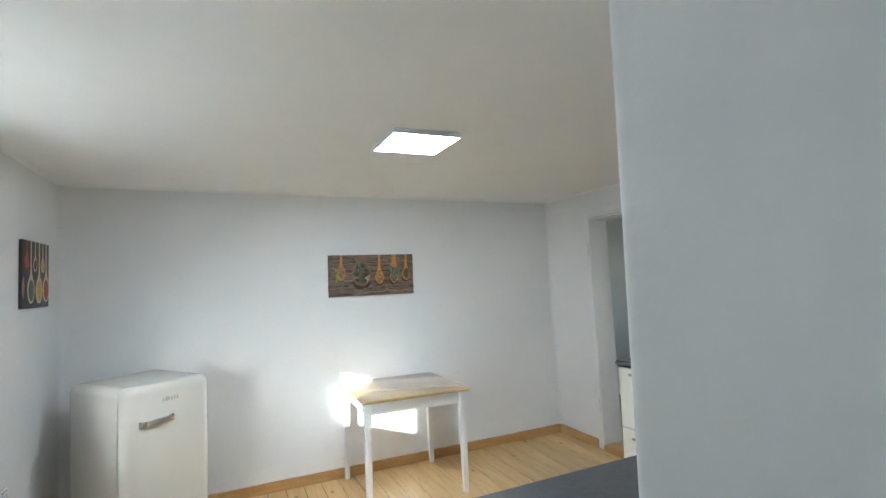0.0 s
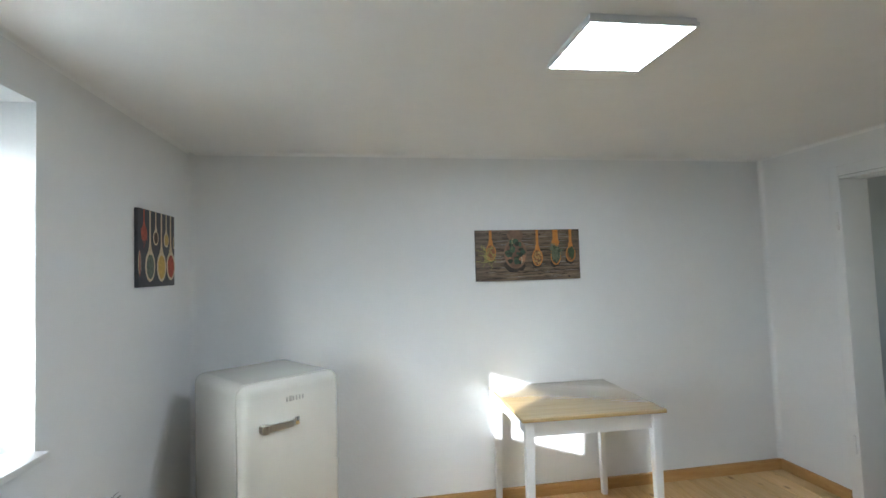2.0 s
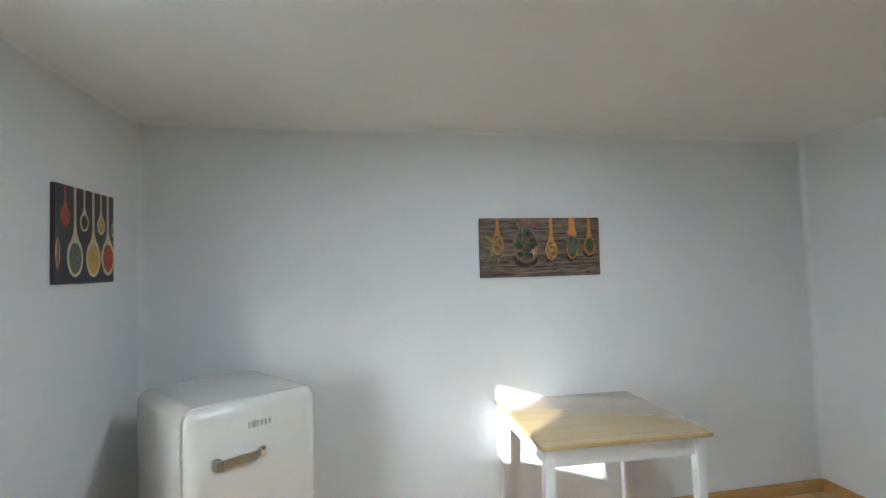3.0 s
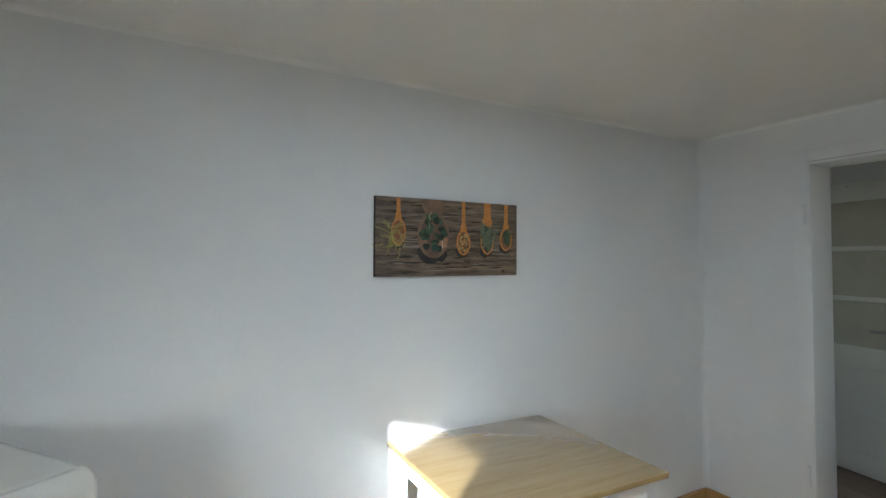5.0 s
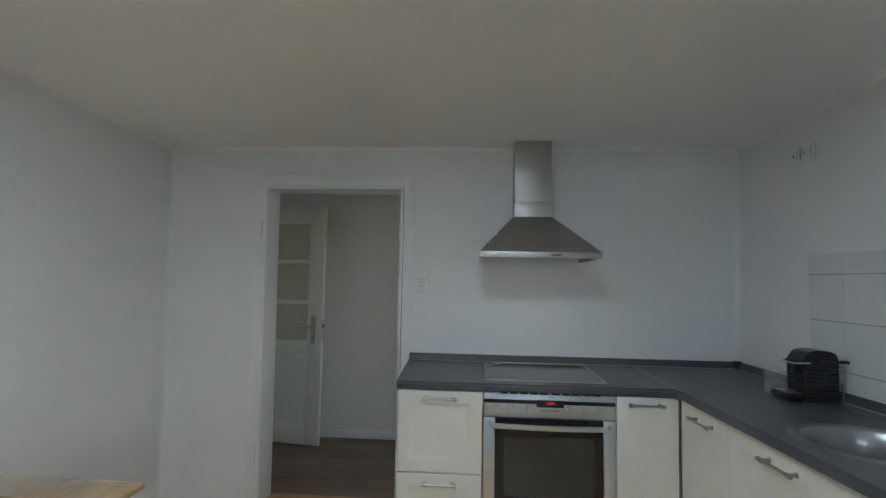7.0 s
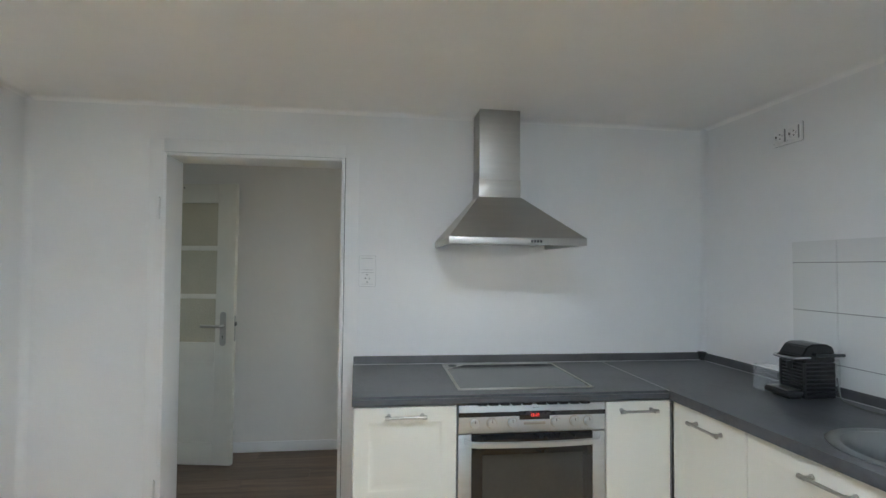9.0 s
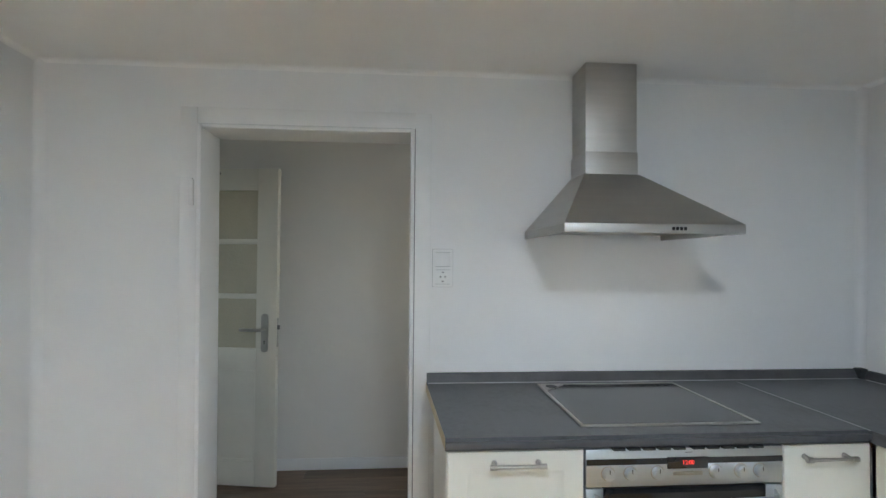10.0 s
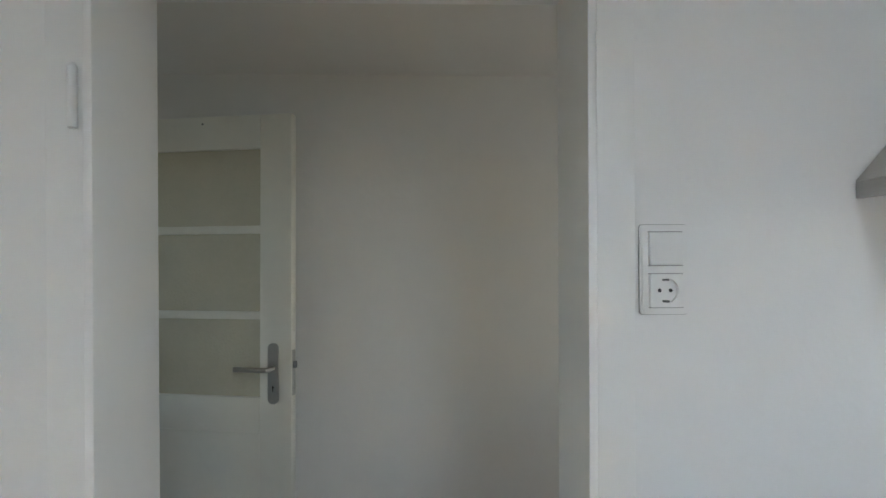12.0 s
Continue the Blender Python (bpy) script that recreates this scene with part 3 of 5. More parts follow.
# ---- ceiling lamp ----
def ceiling_lamp():
    x0, x1, y0, y1 = -2.172, -1.822, -1.815, -1.467
    l = thing("ceiling_light", pose((x0 + x1) / 2, (y0 + y1) / 2, 2.185), "square flat white led panel lit on the ceiling", "ceiling light")
    z = 2.185
    e = 0.008
    part("housing", boxed(x0 + 0.006, x1 - 0.006, y0 + 0.006, y1 - 0.006, z + 0.0132, CEIL - 0.0005), PLASTIC, l)
    bm = bmesh.new()
    box(bm, x0, x1, y0, y0 + e, z, z + 0.013)
    box(bm, x0, x1, y1 - e, y1, z, z + 0.013)
    box(bm, x0, x0 + e, y0 + e, y1 - e, z, z + 0.013)
    box(bm, x1 - e, x1, y0 + e, y1 - e, z, z + 0.013)
    part("frame", bm, PLASTIC, l)
    part("diffuser", boxed(x0 + e, x1 - e, y0 + e, y1 - e, z + 0.0015, z + 0.011), LED, l, "glowing white diffuser")


ceiling_lamp()


# ---- dining corner ----
def table():
    x0, x1, y0, y1, h = -2.085, -1.308, -0.728, -0.006, 0.725
    t = thing("dining_table", pose((x0 + x1) / 2, (y0 + y1) / 2, 0), "small square table with beech top and white legs, against the wall", "table")
    part("tabletop", boxed(x0, x1, y0, y1, h - 0.022, h, 0.005, 3), TABLE_WOOD, t, "beech veneer top")
    i, a = 0.045, 0.022
    zb, zt = h - 0.105, h - 0.022
    part("apron", boxed(x0 + i, x1 - i, y0 + i - 0.008, y0 + i + a - 0.008, zb, zt, 0.002), TABLE_PAINT, t)
    part("apron", boxed(x0 + i, x1 - i, y1 - i - a + 0.008, y1 - i + 0.008, zb, zt, 0.002), TABLE_PAINT, t)
    part("apron", boxed(x0 + i - 0.008, x0 + i + a - 0.008, y0 + i + a, y1 - i - a, zb, zt, 0.002), TABLE_PAINT, t)
    part("apron", boxed(x1 - i - a + 0.008, x1 - i + 0.008, y0 + i + a, y1 - i - a, zb, zt, 0.002), TABLE_PAINT, t)
    for sx, X in ((1, x0 + 0.022), (-1, x1 - 0.022)):
        for sy, Y in ((1, y0 + 0.022), (-1, y1 - 0.022)):
            bm = bmesh.new()
            s, f = 0.046, 0.034
            lv = []
            for z, q in ((0.0, f), (zb - 0.02, s), (zt, s)):
                lv.append([bm.verts.new((X + sx * u * q, Y + sy * v * q, z)) for u, v in ((0, 0), (1, 0), (1, 1), (0, 1))])
            for A, B in zip(lv, lv[1:]):
                for k in range(4):
                    bm.faces.new((A[k], A[(k + 1) % 4], B[(k + 1) % 4], B[k]))
            bm.faces.new(lv[0][::-1])
            bm.faces.new(lv[-1])
            bmesh.ops.bevel(bm, geom=list(bm.edges), offset=0.003, segments=2, affect="EDGES")
            part("leg", bm, TABLE_PAINT, t)


table()


def fridge():
    """Rounded free-standing fridge, turned a little out of the corner; own axes: x right, y back, z up, origin front middle."""
    W, D, H = 0.53, 0.55, 0.985
    f = thing("retro_fridge", pose(-3.188, -0.673, 0, 0, 0, 38), "cream enamelled retro fridge with rounded edges and chrome handle", "fridge")

    def half(front, y_cut):
        bm = boxed(-W / 2, W / 2, 0.0, D, 0.03, H, 0.052, 7)
        bmesh.ops.bisect_plane(bm, geom=bm.verts[:] + bm.edges[:] + bm.faces[:], plane_co=(0, y_cut, 0), plane_no=(0, 1, 0), clear_outer=front, clear_inner=not front)
        bmesh.ops.holes_fill(bm, edges=[e for e in bm.edges if e.is_boundary], sides=0)
        return bm
    part("body", half(False, 0.040), FRIDGE, f, local=True)
    bm = prism(bmesh.new(), rounded(W - 0.020, H - 0.050, 0.048, 8, 0, (H + 0.03) / 2), 0.012, Matrix.Translation((0, 0.0415, 0)) @ pose(0, 0, 0, 90))
    part("gasket", bm, GASKET, f, local=True)
    door = part("door", half(True, 0.030), FRIDGE, f, local=True)
    # flat chrome handle standing off the door
    bm = bmesh.new()
    prof = [(-0.172, -0.004), (-0.172, -0.030), (-0.148, -0.040), (-0.140, -0.034), (-0.085, -0.030), (-0.030, -0.033), (-0.016, -0.030), (-0.006, -0.004)]
    rows = []
    for x, y in prof:
        w = 0.018 if x < -0.14 else 0.0145
        rows.append([bm.verts.new((x, y, 0.780 - w)), bm.verts.new((x, y, 0.780 + w)), bm.verts.new((x + 0.003, y + 0.007, 0.780 + w)), bm.verts.new((x + 0.003, y + 0.007, 0.780 - w))])
    for A, B in zip(rows, rows[1:]):
        for q in range(4):
            bm.faces.new((A[q], A[(q + 1) % 4], B[(q + 1) % 4], B[q]))
    bm.faces.new(rows[0])
    bm.faces.new(rows[-1])
    box(bm, -0.174, -0.148, -0.036, 0.004, 0.761, 0.799, 0.006)
    part("handle", bm, STEEL_SMOOTH, door, "flat chrome bar handle", local=True)
    part("lock", box(bmesh.new(), 0.004, 0.026, -0.010, 0.003, 0.762, 0.800, 0.004), CHROME, door, "small chrome lock plate", local=True)
    # maker's mark as plain bars
    bm = bmesh.new()
    for k in range(6):
        box(bm, -0.038 + 0.0165 * k, -0.038 + 0.0165 * k + (0.013 if k == 1 else 0.008), -0.0018, 0.001, 0.877, 0.898 + (0.004 if k == 1 else 0), 0.0005)
    part("badge", bm, STEEL_SMOOTH, door, "small row of metal letters, unreadable", local=True)
    for x in (-0.2, 0.2):
        for y in (0.1, D - 0.06):
            part("foot", rod(bmesh.new(), (x, y, 0), (x, y, 0.032), 0.018), BLACK, f, local=True)


fridge()


# ---- kitchen run ----
K_S = Matrix.Translation((-0.625, -2.722, 0)) @ pose(0, 0, 0, 0, 0, 2.6)    # front line of the sink run: own x runs west along -x, own y to the front


def panel_front(bm, w, h, t=0.019, rail=0.055, depth=0.0045):
    """A framed front, lower left at the origin, facing +z: raised frame round a sunk field with soft edges."""
    outer = [(0, 0), (w, 0), (w, h), (0, h)]

    def inset(d):
        return [(d, d), (w - d, d), (w - d, h - d), (d, h - d)]
    levels = [(outer, 0), (outer, t - 0.003), (inset(0.003), t), (inset(rail), t), (inset(rail + 0.005), t - depth * 0.5), (inset(rail + 0.016), t - depth), (inset(rail + 0.030), t - depth)]
    rings = [[bm.verts.new((x, y, z)) for x, y in pts] for pts, z in levels]
    for A, B in zip(rings, rings[1:]):
        for k in range(4):
            bm.faces.new((A[k], A[(k + 1) % 4], B[(k + 1) % 4], B[k]))
    bm.faces.new(rings[-1])
    bm.faces.new(rings[0][::-1])
    return bm


def bar_handle(bm, length, m):
    """A round bar on two short posts with turned ends, along x, facing +z."""
    b2 = bmesh.new()
    hz, r = 0.030, 0.0052
    rod(b2, (-length / 2, 0, hz), (length / 2, 0, hz), r, 14)
    for s in (-1, 1):
        rod(b2, (s * length / 2 - s * 0.014, 0, hz), (s * length / 2 + s * 0.004, 0, hz), r + 0.0025, 14)
        rod(b2, (s * (length / 2 - 0.012), 0, 0), (s * (length / 2 - 0.012), 0, hz), 0.0055, 12)
        rod(b2, (s * (length / 2 - 0.012), 0, 0), (s * (length / 2 - 0.012), 0, 0.004), 0.0085, 12)
    bmesh.ops.transform(b2, matrix=m, verts=b2.verts)
    me = bpy.data.meshes.new("tmp")
    b2.to_mesh(me)
    b2.free()
    bm.from_mesh(me)
    bpy.data.meshes.remove(me)
    return bm


def front_on(parent, name, m, w, h, handle_at, length, label=""):
    bm = panel_front(bmesh.new(), w, h)
    bmesh.ops.transform(bm, matrix=m, verts=bm.verts)
    f = part(name, bm, CABINET, parent, label)
    part("handle", bar_handle(bmesh.new(), length, m @ Matrix.Translation((handle_at[0], handle_at[1], 0.019))), STEEL_SMOOTH, f, "brushed nickel bar handle")
    return f


def face_east(y_left, z):
    """Lower left corner of a front on the east run, seen from the room."""
    return Matrix.Translation((-0.592, y_left, z)) @ pose(0, 0, 0, 90, 0, -90)


def east_run():
    # drawer unit beside the doorway
    y1, y0 = -1.462, -1.856
    c = thing("drawer_cabinet", pose(-0.3, (y0 + y1) / 2, 0), "cream framed kitchen drawer unit with bar handles, under the worktop", "cabinet", "kitchen base units")
    part("body", boxed(-0.59, -0.01, y0, y1, 0.10, 0.897, 0.001), CARCASS, c)
    front_on(c, "drawer", face_east(y1 - 0.002, 0.535), 0.390, 0.371, (0.195, 0.338 - 0.0), 0.15)
    front_on(c, "drawer", face_east(y1 - 0.002, 0.325), 0.390, 0.205, (0.195, 0.165), 0.15)
    front_on(c, "drawer", face_east(y1 - 0.002, 0.115), 0.390, 0.205, (0.195, 0.165), 0.15)
    part("plinth", boxed(-0.55, -0.53, y0, y1, 0.0, 0.10), CARCASS, c)

    # narrow unit right of the oven
    y1, y0 = -2.456, -2.712
    c = thing("narrow_cabinet", pose(-0.3, (y0 + y1) / 2, 0), "narrow cream kitchen base unit beside the oven", "cabinet", "kitchen base units")
    part("body", boxed(-0.59, -0.01, y0, y1, 0.10, 0.897, 0.001), CARCASS, c)
    bm = box(bmesh.new(), -0.611, -0.592, -2.729, -2.458, 0.115, 0.906, 0.003)
    f = part("door", bm, CABINET, c)
    part("handle", bar_handle(bmesh.new(), 0.15, face_east(-2.458, 0.115) @ Matrix.Translation((0.125, 0.757, 0.019))), STEEL_SMOOTH, f, "brushed nickel bar handle")
    part("filler_strip", boxed(-0.6115, -0.56, -2.7335, -2.7295, 0.115, 0.893), GASKET, c, "grey gap strip in the corner")
    part("plinth", boxed(-0.55, -0.53, y0, y1, 0.0, 0.10), CARCASS, c)


east_run()


def oven():
    y1, y0 = -1.860, -2.452
    cy = (y0 + y1) / 2
    o = thing("built_in_oven", pose(-0.3, cy, 0.31), "stainless steel built-in oven with dark glass door and clock display", "oven")
    part("body", boxed(-0.585, -0.02, y0 + 0.004, y1 - 0.004, 0.115, 0.885), CARCASS, o)
    xf = -0.612
    panel = part("control_panel", boxed(xf, -0.586, y0, y1, 0.797, 0.905, 0.003), OVEN_STEEL, o, "brushed steel control panel")
    part("display_band", boxed(xf - 0.0015, xf + 0.003, y0 + 0.001, y1 - 0.001, 0.860, 0.877), BLACK_GLASS, panel)
    part("display", boxed(xf - 0.003, xf + 0.003, -2.222, -2.100, 0.846, 0.879, 0.001), BLACK_GLASS, panel, "black display with red digits")
    writing("digits", "12:00", 0.0165, RED_LED, panel, Matrix.Translation((xf - 0.0036, -2.162, 0.8635)) @ pose(0, 0, 0, 90, 0, -90), "glowing red clock digits", 0.0003)
    part("push_bar", boxed(xf - 0.004, xf + 0.002, -2.205, -2.118, 0.827, 0.838, 0.002), STEEL_SMOOTH, panel)
    writing("marking", "—", 0.022, INK, panel, Matrix.Translation((xf - 0.0006, -2.165, 0.893)) @ pose(0, 0, 0, 90, 0, -90), "small dark maker's mark bar", 0.0002)
    for y in (-1.924, -1.990, -2.071, -2.245, -2.322, -2.380):
        bm = rod(bmesh.new(), (xf + 0.001, y, 0.836), (xf - 0.016, y, 0.836), 0.0185, 26, 0.0165)
        bmesh.ops.bevel(bm, geom=[e for e in bm.edges if e.verts[0].co.x < xf - 0.015 and e.verts[1].co.x < xf - 0.015], offset=0.003, segments=2, affect="EDGES")
        k = part("knob", bm, OVEN_STEEL, panel)
        part("knob_ring", rod(bmesh.new(), (xf + 0.001, y, 0.836), (xf - 0.0015, y, 0.836), 0.0205, 26), STEEL_SMOOTH, panel)
        part("pointer", boxed(xf - 0.0168, xf - 0.0155, y - 0.001, y + 0.001, 0.840, 0.851), INK, k)
    bm = bmesh.new()
    zb, zt = 0.325, 0.793
    box(bm, xf + 0.001, -0.586, y0, y0 + 0.052, zb, zt, 0.002)
    box(bm, xf + 0.001, -0.586, y1 - 0.052, y1, zb, zt, 0.002)
    box(bm, xf + 0.001, -0.586, y0 + 0.052, y1 - 0.052, zb, zb + 0.075, 0.002)
    door = part("door", bm, OVEN_STEEL, o, "steel framed drop-down oven door")
    part("door_glass", boxed(xf + 0.0005, -0.588, y0 + 0.053, y1 - 0.053, zb + 0.076, zt - 0.001), BLACK_GLASS, door, "black glass")
    part("viewing_window", boxed(xf - 0.0008, xf + 0.002, y0 + 0.095, y1 - 0.095, zb + 0.125, 0.715), mat("smoked_glass", (0.045, 0.046, 0.044), 0.10, vary=0.15, coat=0.5), door, "smoked glass window")
    zh = 0.766
    xs = xf - 0.048
    bm = bmesh.new()
    n = 26
    prof = []
    for i in range(n + 1):
        s = -1 + 2 * i / n
        y = cy - s * 0.272
        x = xs + 0.006 * s * s + (0.040 * max(0.0, (abs(s) - 0.90) / 0.10) ** 1.6)
        prof.append((x, y, zh + 0.004 * s * s))
    rows = []
    for x, y, z in prof:
        rows.append([bm.verts.new((x + a, y, z + b)) for a, b in ((0.0, -0.012), (-0.008, -0.008), (-0.009, 0.008), (0.0, 0.012), (0.007, 0.008), (0.007, -0.008))])
    for A, B in zip(rows, rows[1:]):
        for k in range(6):
            bm.faces.new((A[k], A[(k + 1) % 6], B[(k + 1) % 6], B[k]))
    bm.faces.new(rows[0])
    bm.faces.new(rows[-1])
    part("door_handle", bm, OVEN_STEEL, door, "wide curved metal handle")
    part("drawer_front", boxed(-0.611, -0.592, y0 + 0.002, y1 - 0.002, 0.115, 0.318, 0.003), CABINET, o)
    part("plinth", boxed(-0.55, -0.53, y0, y1, 0.0, 0.10), CARCASS, o)
    # dark ventilation teeth under the worktop's edge
    for k in range(10):
        yv = y1 - 0.075 - k * 0.0445 - (0.012 if k > 4 else 0)
        part("vent", boxed(-0.629, -0.60, yv - 0.034, yv, 0.9055, 0.9125), BLACK, o)


oven()


def south_run():
    """Base units under the sink, along a line that turns a little from the wall."""
    spec = [("door_cabinet", 0.385, 0.205, 0.15), ("sink_cabinet", 0.60, 0.30, 0.15), ("door_cabinet", 0.70, 0.35, 0.15)]
    x = -0.006
    for name, w, hx, ln in spec:
        m = K_S @ pose(-x - w / 2, -0.3, 0)
        c = thing(name, m, "cream framed kitchen base unit with a bar handle", "cabinet", "kitchen base units")
        part("body", boxed(-w / 2, w / 2, -0.225, 0.265, 0.10, 0.74 if name == "sink_cabinet" else 0.896), CARCASS, c, local=True)
        part("plinth", boxed(-w / 2, w / 2, 0.20, 0.22, 0.0, 0.10), CARCASS, c, local=True)
        fm = Matrix.Translation((w / 2 - 0.0015, 0.267, 0.115)) @ pose(0, 0, 0, 90, 0, 180)
        bm = panel_front(bmesh.new(), w - 0.003, 0.791)
        bmesh.ops.transform(bm, matrix=fm, verts=bm.verts)
        d = part("door", bm, CABINET, c, local=True)
        bm = bar_handle(bmesh.new(), ln, fm @ Matrix.Translation((hx, 0.742, 0.019)))
        part("handle", bm, STEEL_SMOOTH, d, "brushed nickel bar handle", local=True)
        x += w


south_run()


SINK = Vector((-1.340, -3.005, TOP))
SINK_R = 0.212


def worktop():
    w = thing("worktop", pose(-0.3, -2.3, 0.9), "dark slate-look laminate worktop around the corner with grey joints", "worktop")
    z0 = TOP - 0.036
    # east leg
    bm = bmesh.new()
    prism(bm, [(-0.630, -1.458), (0.022, -1.430), (0.022, -2.716), (-0.630, -2.716)], 0.036, Matrix.Translation((0, 0, z0)))
    bmesh.ops.bevel(bm, geom=[e for e in bm.edges if all(abs(v.co.x + 0.63) < 1e-4 for v in e.verts) and abs(e.verts[0].co.z - e.verts[1].co.z) < 1e-4], offset=0.010, segments=4, affect="EDGES")
    part("slab", bm, WORKTOP, w)
    # sink leg with a round cut-out
    f0, f1 = K_S @ Vector((0.0, 0.012, 0)), K_S @ Vector((-1.715, 0.012, 0))
    outer = [(0.022, -2.7172), (f0.x, -2.7172), (f1.x, f1.y), (f1.x, sy(f1.x) + 0.003), (0.022, sy(0) + 0.003)]
    bm = bmesh.new()
    ring = [(SINK.x + (SINK_R - 0.012) * math.cos(2 * math.pi * k / 40), SINK.y + (SINK_R - 0.012) * math.sin(2 * math.pi * k / 40)) for k in range(40)]
    for z in (TOP, z0):
        vo = [bm.verts.new((x, y, z)) for x, y in outer]
        vi = [bm.verts.new((x, y, z)) for x, y in ring]
        eo = [bm.edges.new((vo[k], vo[(k + 1) % len(vo)])) for k in range(len(vo))]
        ei = [bm.edges.new((vi[k], vi[(k + 1) % 40])) for k in range(40)]
        bmesh.ops.triangle_fill(bm, use_beauty=True, use_dissolve=False, edges=eo + ei)
        if z == TOP:
            top_o, top_i = vo, vi
        else:
            for k in range(len(vo)):
                bm.faces.new((top_o[k], top_o[(k + 1) % len(vo)], vo[(k + 1) % len(vo)], vo[k]))
            for k in range(40):
                bm.faces.new((top_i[k], top_i[(k + 1) % 40], vi[(k + 1) % 40], vi[k]))
    part("slab", bm, WORKTOP, w)
    part("joint_strip", boxed(-0.626, -0.03, -2.7178, -2.7142, TOP - 0.001, TOP + 0.0012), SEALANT, w, "pale aluminium joint strip")
    bm = prism(bmesh.new(), [(-0.610, -1.4573), (0.020, -1.4302), (0.020, -1.4290), (-0.610, -1.4561)], 0.034, Matrix.Translation((0, 0, z0 + 0.001)))
    part("end_edge", bm, EDGE_RAW, w, "worn yellowish end edge")
    # wall upstands with a pale sealing line
    prof = [(0, 0), (0.026, 0), (0.024, 0.010), (0.011, 0.036), (0, 0.038)]
    bm = prism(bmesh.new(), prof, -(sy(0) + 0.026) - 1.432, Matrix(((-1, 0, 0, 0.023), (0, 0, -1, -1.432), (0, 1, 0, TOP), (0, 0, 0, 1))))
    part("upstand", bm, WORKTOP_EDGE, w)
    bm = prism(bmesh.new(), prof, 2.24, Matrix.Translation((-0.02, sy(-0.02) + 0.003, TOP)) @ pose(0, 0, 0, 0, 0, SKEW_DEG) @ Matrix(((0, 0, -1, 0), (1, 0, 0, 0), (0, 1, 0, 0), (0, 0, 0, 1))))
    part("upstand", bm, WORKTOP_EDGE, w)
    part("corner_cap", boxed(-0.016, 0.021, sy(0) + 0.003, sy(0) + 0.040, TOP, TOP + 0.044, 0.004), BLACK, w)
    part("sealing_line", boxed(-0.0055, -0.0025, sy(0) + 0.03, -1.436, TOP, TOP + 0.003), SEALANT, w)
    bm = boxed(-2.22, -0.03, 0.0275, 0.0305, TOP, TOP + 0.003)
    bmesh.ops.transform(bm, matrix=Matrix.Translation((0, sy(0), 0)) @ pose(0, 0, 0, 0, 0, SKEW_DEG), verts=bm.verts)
    part("sealing_line", bm, SEALANT, w)


worktop()


def hob():
    x0, x1, y0, y1 = -0.552, -0.047, -2.432, -1.868
    h = thing("induction_hob", pose((x0 + x1) / 2, (y0 + y1) / 2, TOP), "black glass hob with a steel rim set in the worktop", "hob")
    z = TOP
    e = 0.011
    bm = bmesh.new()
    box(bm, x0, x0 + e, y0, y1, z, z + 0.006, 0.002)
    box(bm, x1 - e, x1, y0, y1, z, z + 0.006, 0.002)
    box(bm, x0 + e, x1 - e, y0, y0 + e, z, z + 0.006, 0.002)
    box(bm, x0 + e, x1 - e, y1 - e, y1, z, z + 0.006, 0.002)
    part("rim", bm, STEEL_SMOOTH, h, "steel rim")
    bm = prism(bmesh.new(), [(x1 - 0.012, y1 - 0.012), (x1 - 0.105, y1 - 0.012), (x1 - 0.065, y1 - 0.055), (x1 - 0.03, y1 - 0.095), (x1 - 0.012, y1 - 0.105)], 0.0055, Matrix.Translation((0, 0, z)))
    part("corner_plate", bm, STEEL_SMOOTH, h)
    bm = prism(bmesh.new(), oval(0.021, 0.021, 24, x1 - 0.045, y1 - 0.045), 0.0075, Matrix.Translation((0, 0, z)))
    part("corner_button", bm, BLACK, h)
    # darker strip along the back edge of the glass
    part("control_strip", boxed(x1 - 0.052, x1 - 0.026, y0 + 0.05, y1 - 0.115, z + 0.0042, z + 0.0046), BLACK_GLASS, h, "darker glass strip")
    part("glass", boxed(x0 + e, x1 - e, y0 + e, y1 - e, z, z + 0.004), HOB_GLASS, h, "dark ceramic glass")


hob()


def sink():
    s = thing("round_sink", pose(*SINK), "round stainless steel sink bowl set in the worktop", "sink")
    prof = [(SINK_R, 0.0), (SINK_R, 0.003), (SINK_R - 0.012, 0.005), (SINK_R - 0.034, 0.003), (SINK_R - 0.041, -0.006), (SINK_R - 0.047, -0.05), (SINK_R - 0.060, -0.125), (SINK_R - 0.085, -0.15), (0.05, -0.16), (0.04, -0.162)]
    bm = bmesh.new()
    n = 48
    rings = [[bm.verts.new((r * math.cos(2 * math.pi * k / n), r * math.sin(2 * math.pi * k / n), z)) for k in range(n)] for r, z in prof]
    for A, B in zip(rings, rings[1:]):
        for k in range(n):
            bm.faces.new((A[k], A[(k + 1) % n], B[(k + 1) % n], B[k]))
    part("bowl", bm, mat("sink_steel", (0.36, 0.37, 0.37), 0.30, 1.0, vary=0.06, scale=8), s, local=True)
    part("drain", rod(bmesh.new(), (0, 0, -0.168), (0, 0, -0.1605), 0.045, 24), CHROME, s, local=True)
    bm = bmesh.new()
    for k in range(6):
        rod(bm, (0.025 * math.cos(k), 0.025 * math.sin(k), -0.1606), (0.025 * math.cos(k), 0.025 * math.sin(k), -0.1598), 0.005, 8)
    part("drain_hole", bm, BLACK, s, local=True)
    part("overflow", boxed(-0.135, -0.10, -0.139, -0.128, -0.07, -0.055, 0.004), BLACK, s, local=True)


sink()


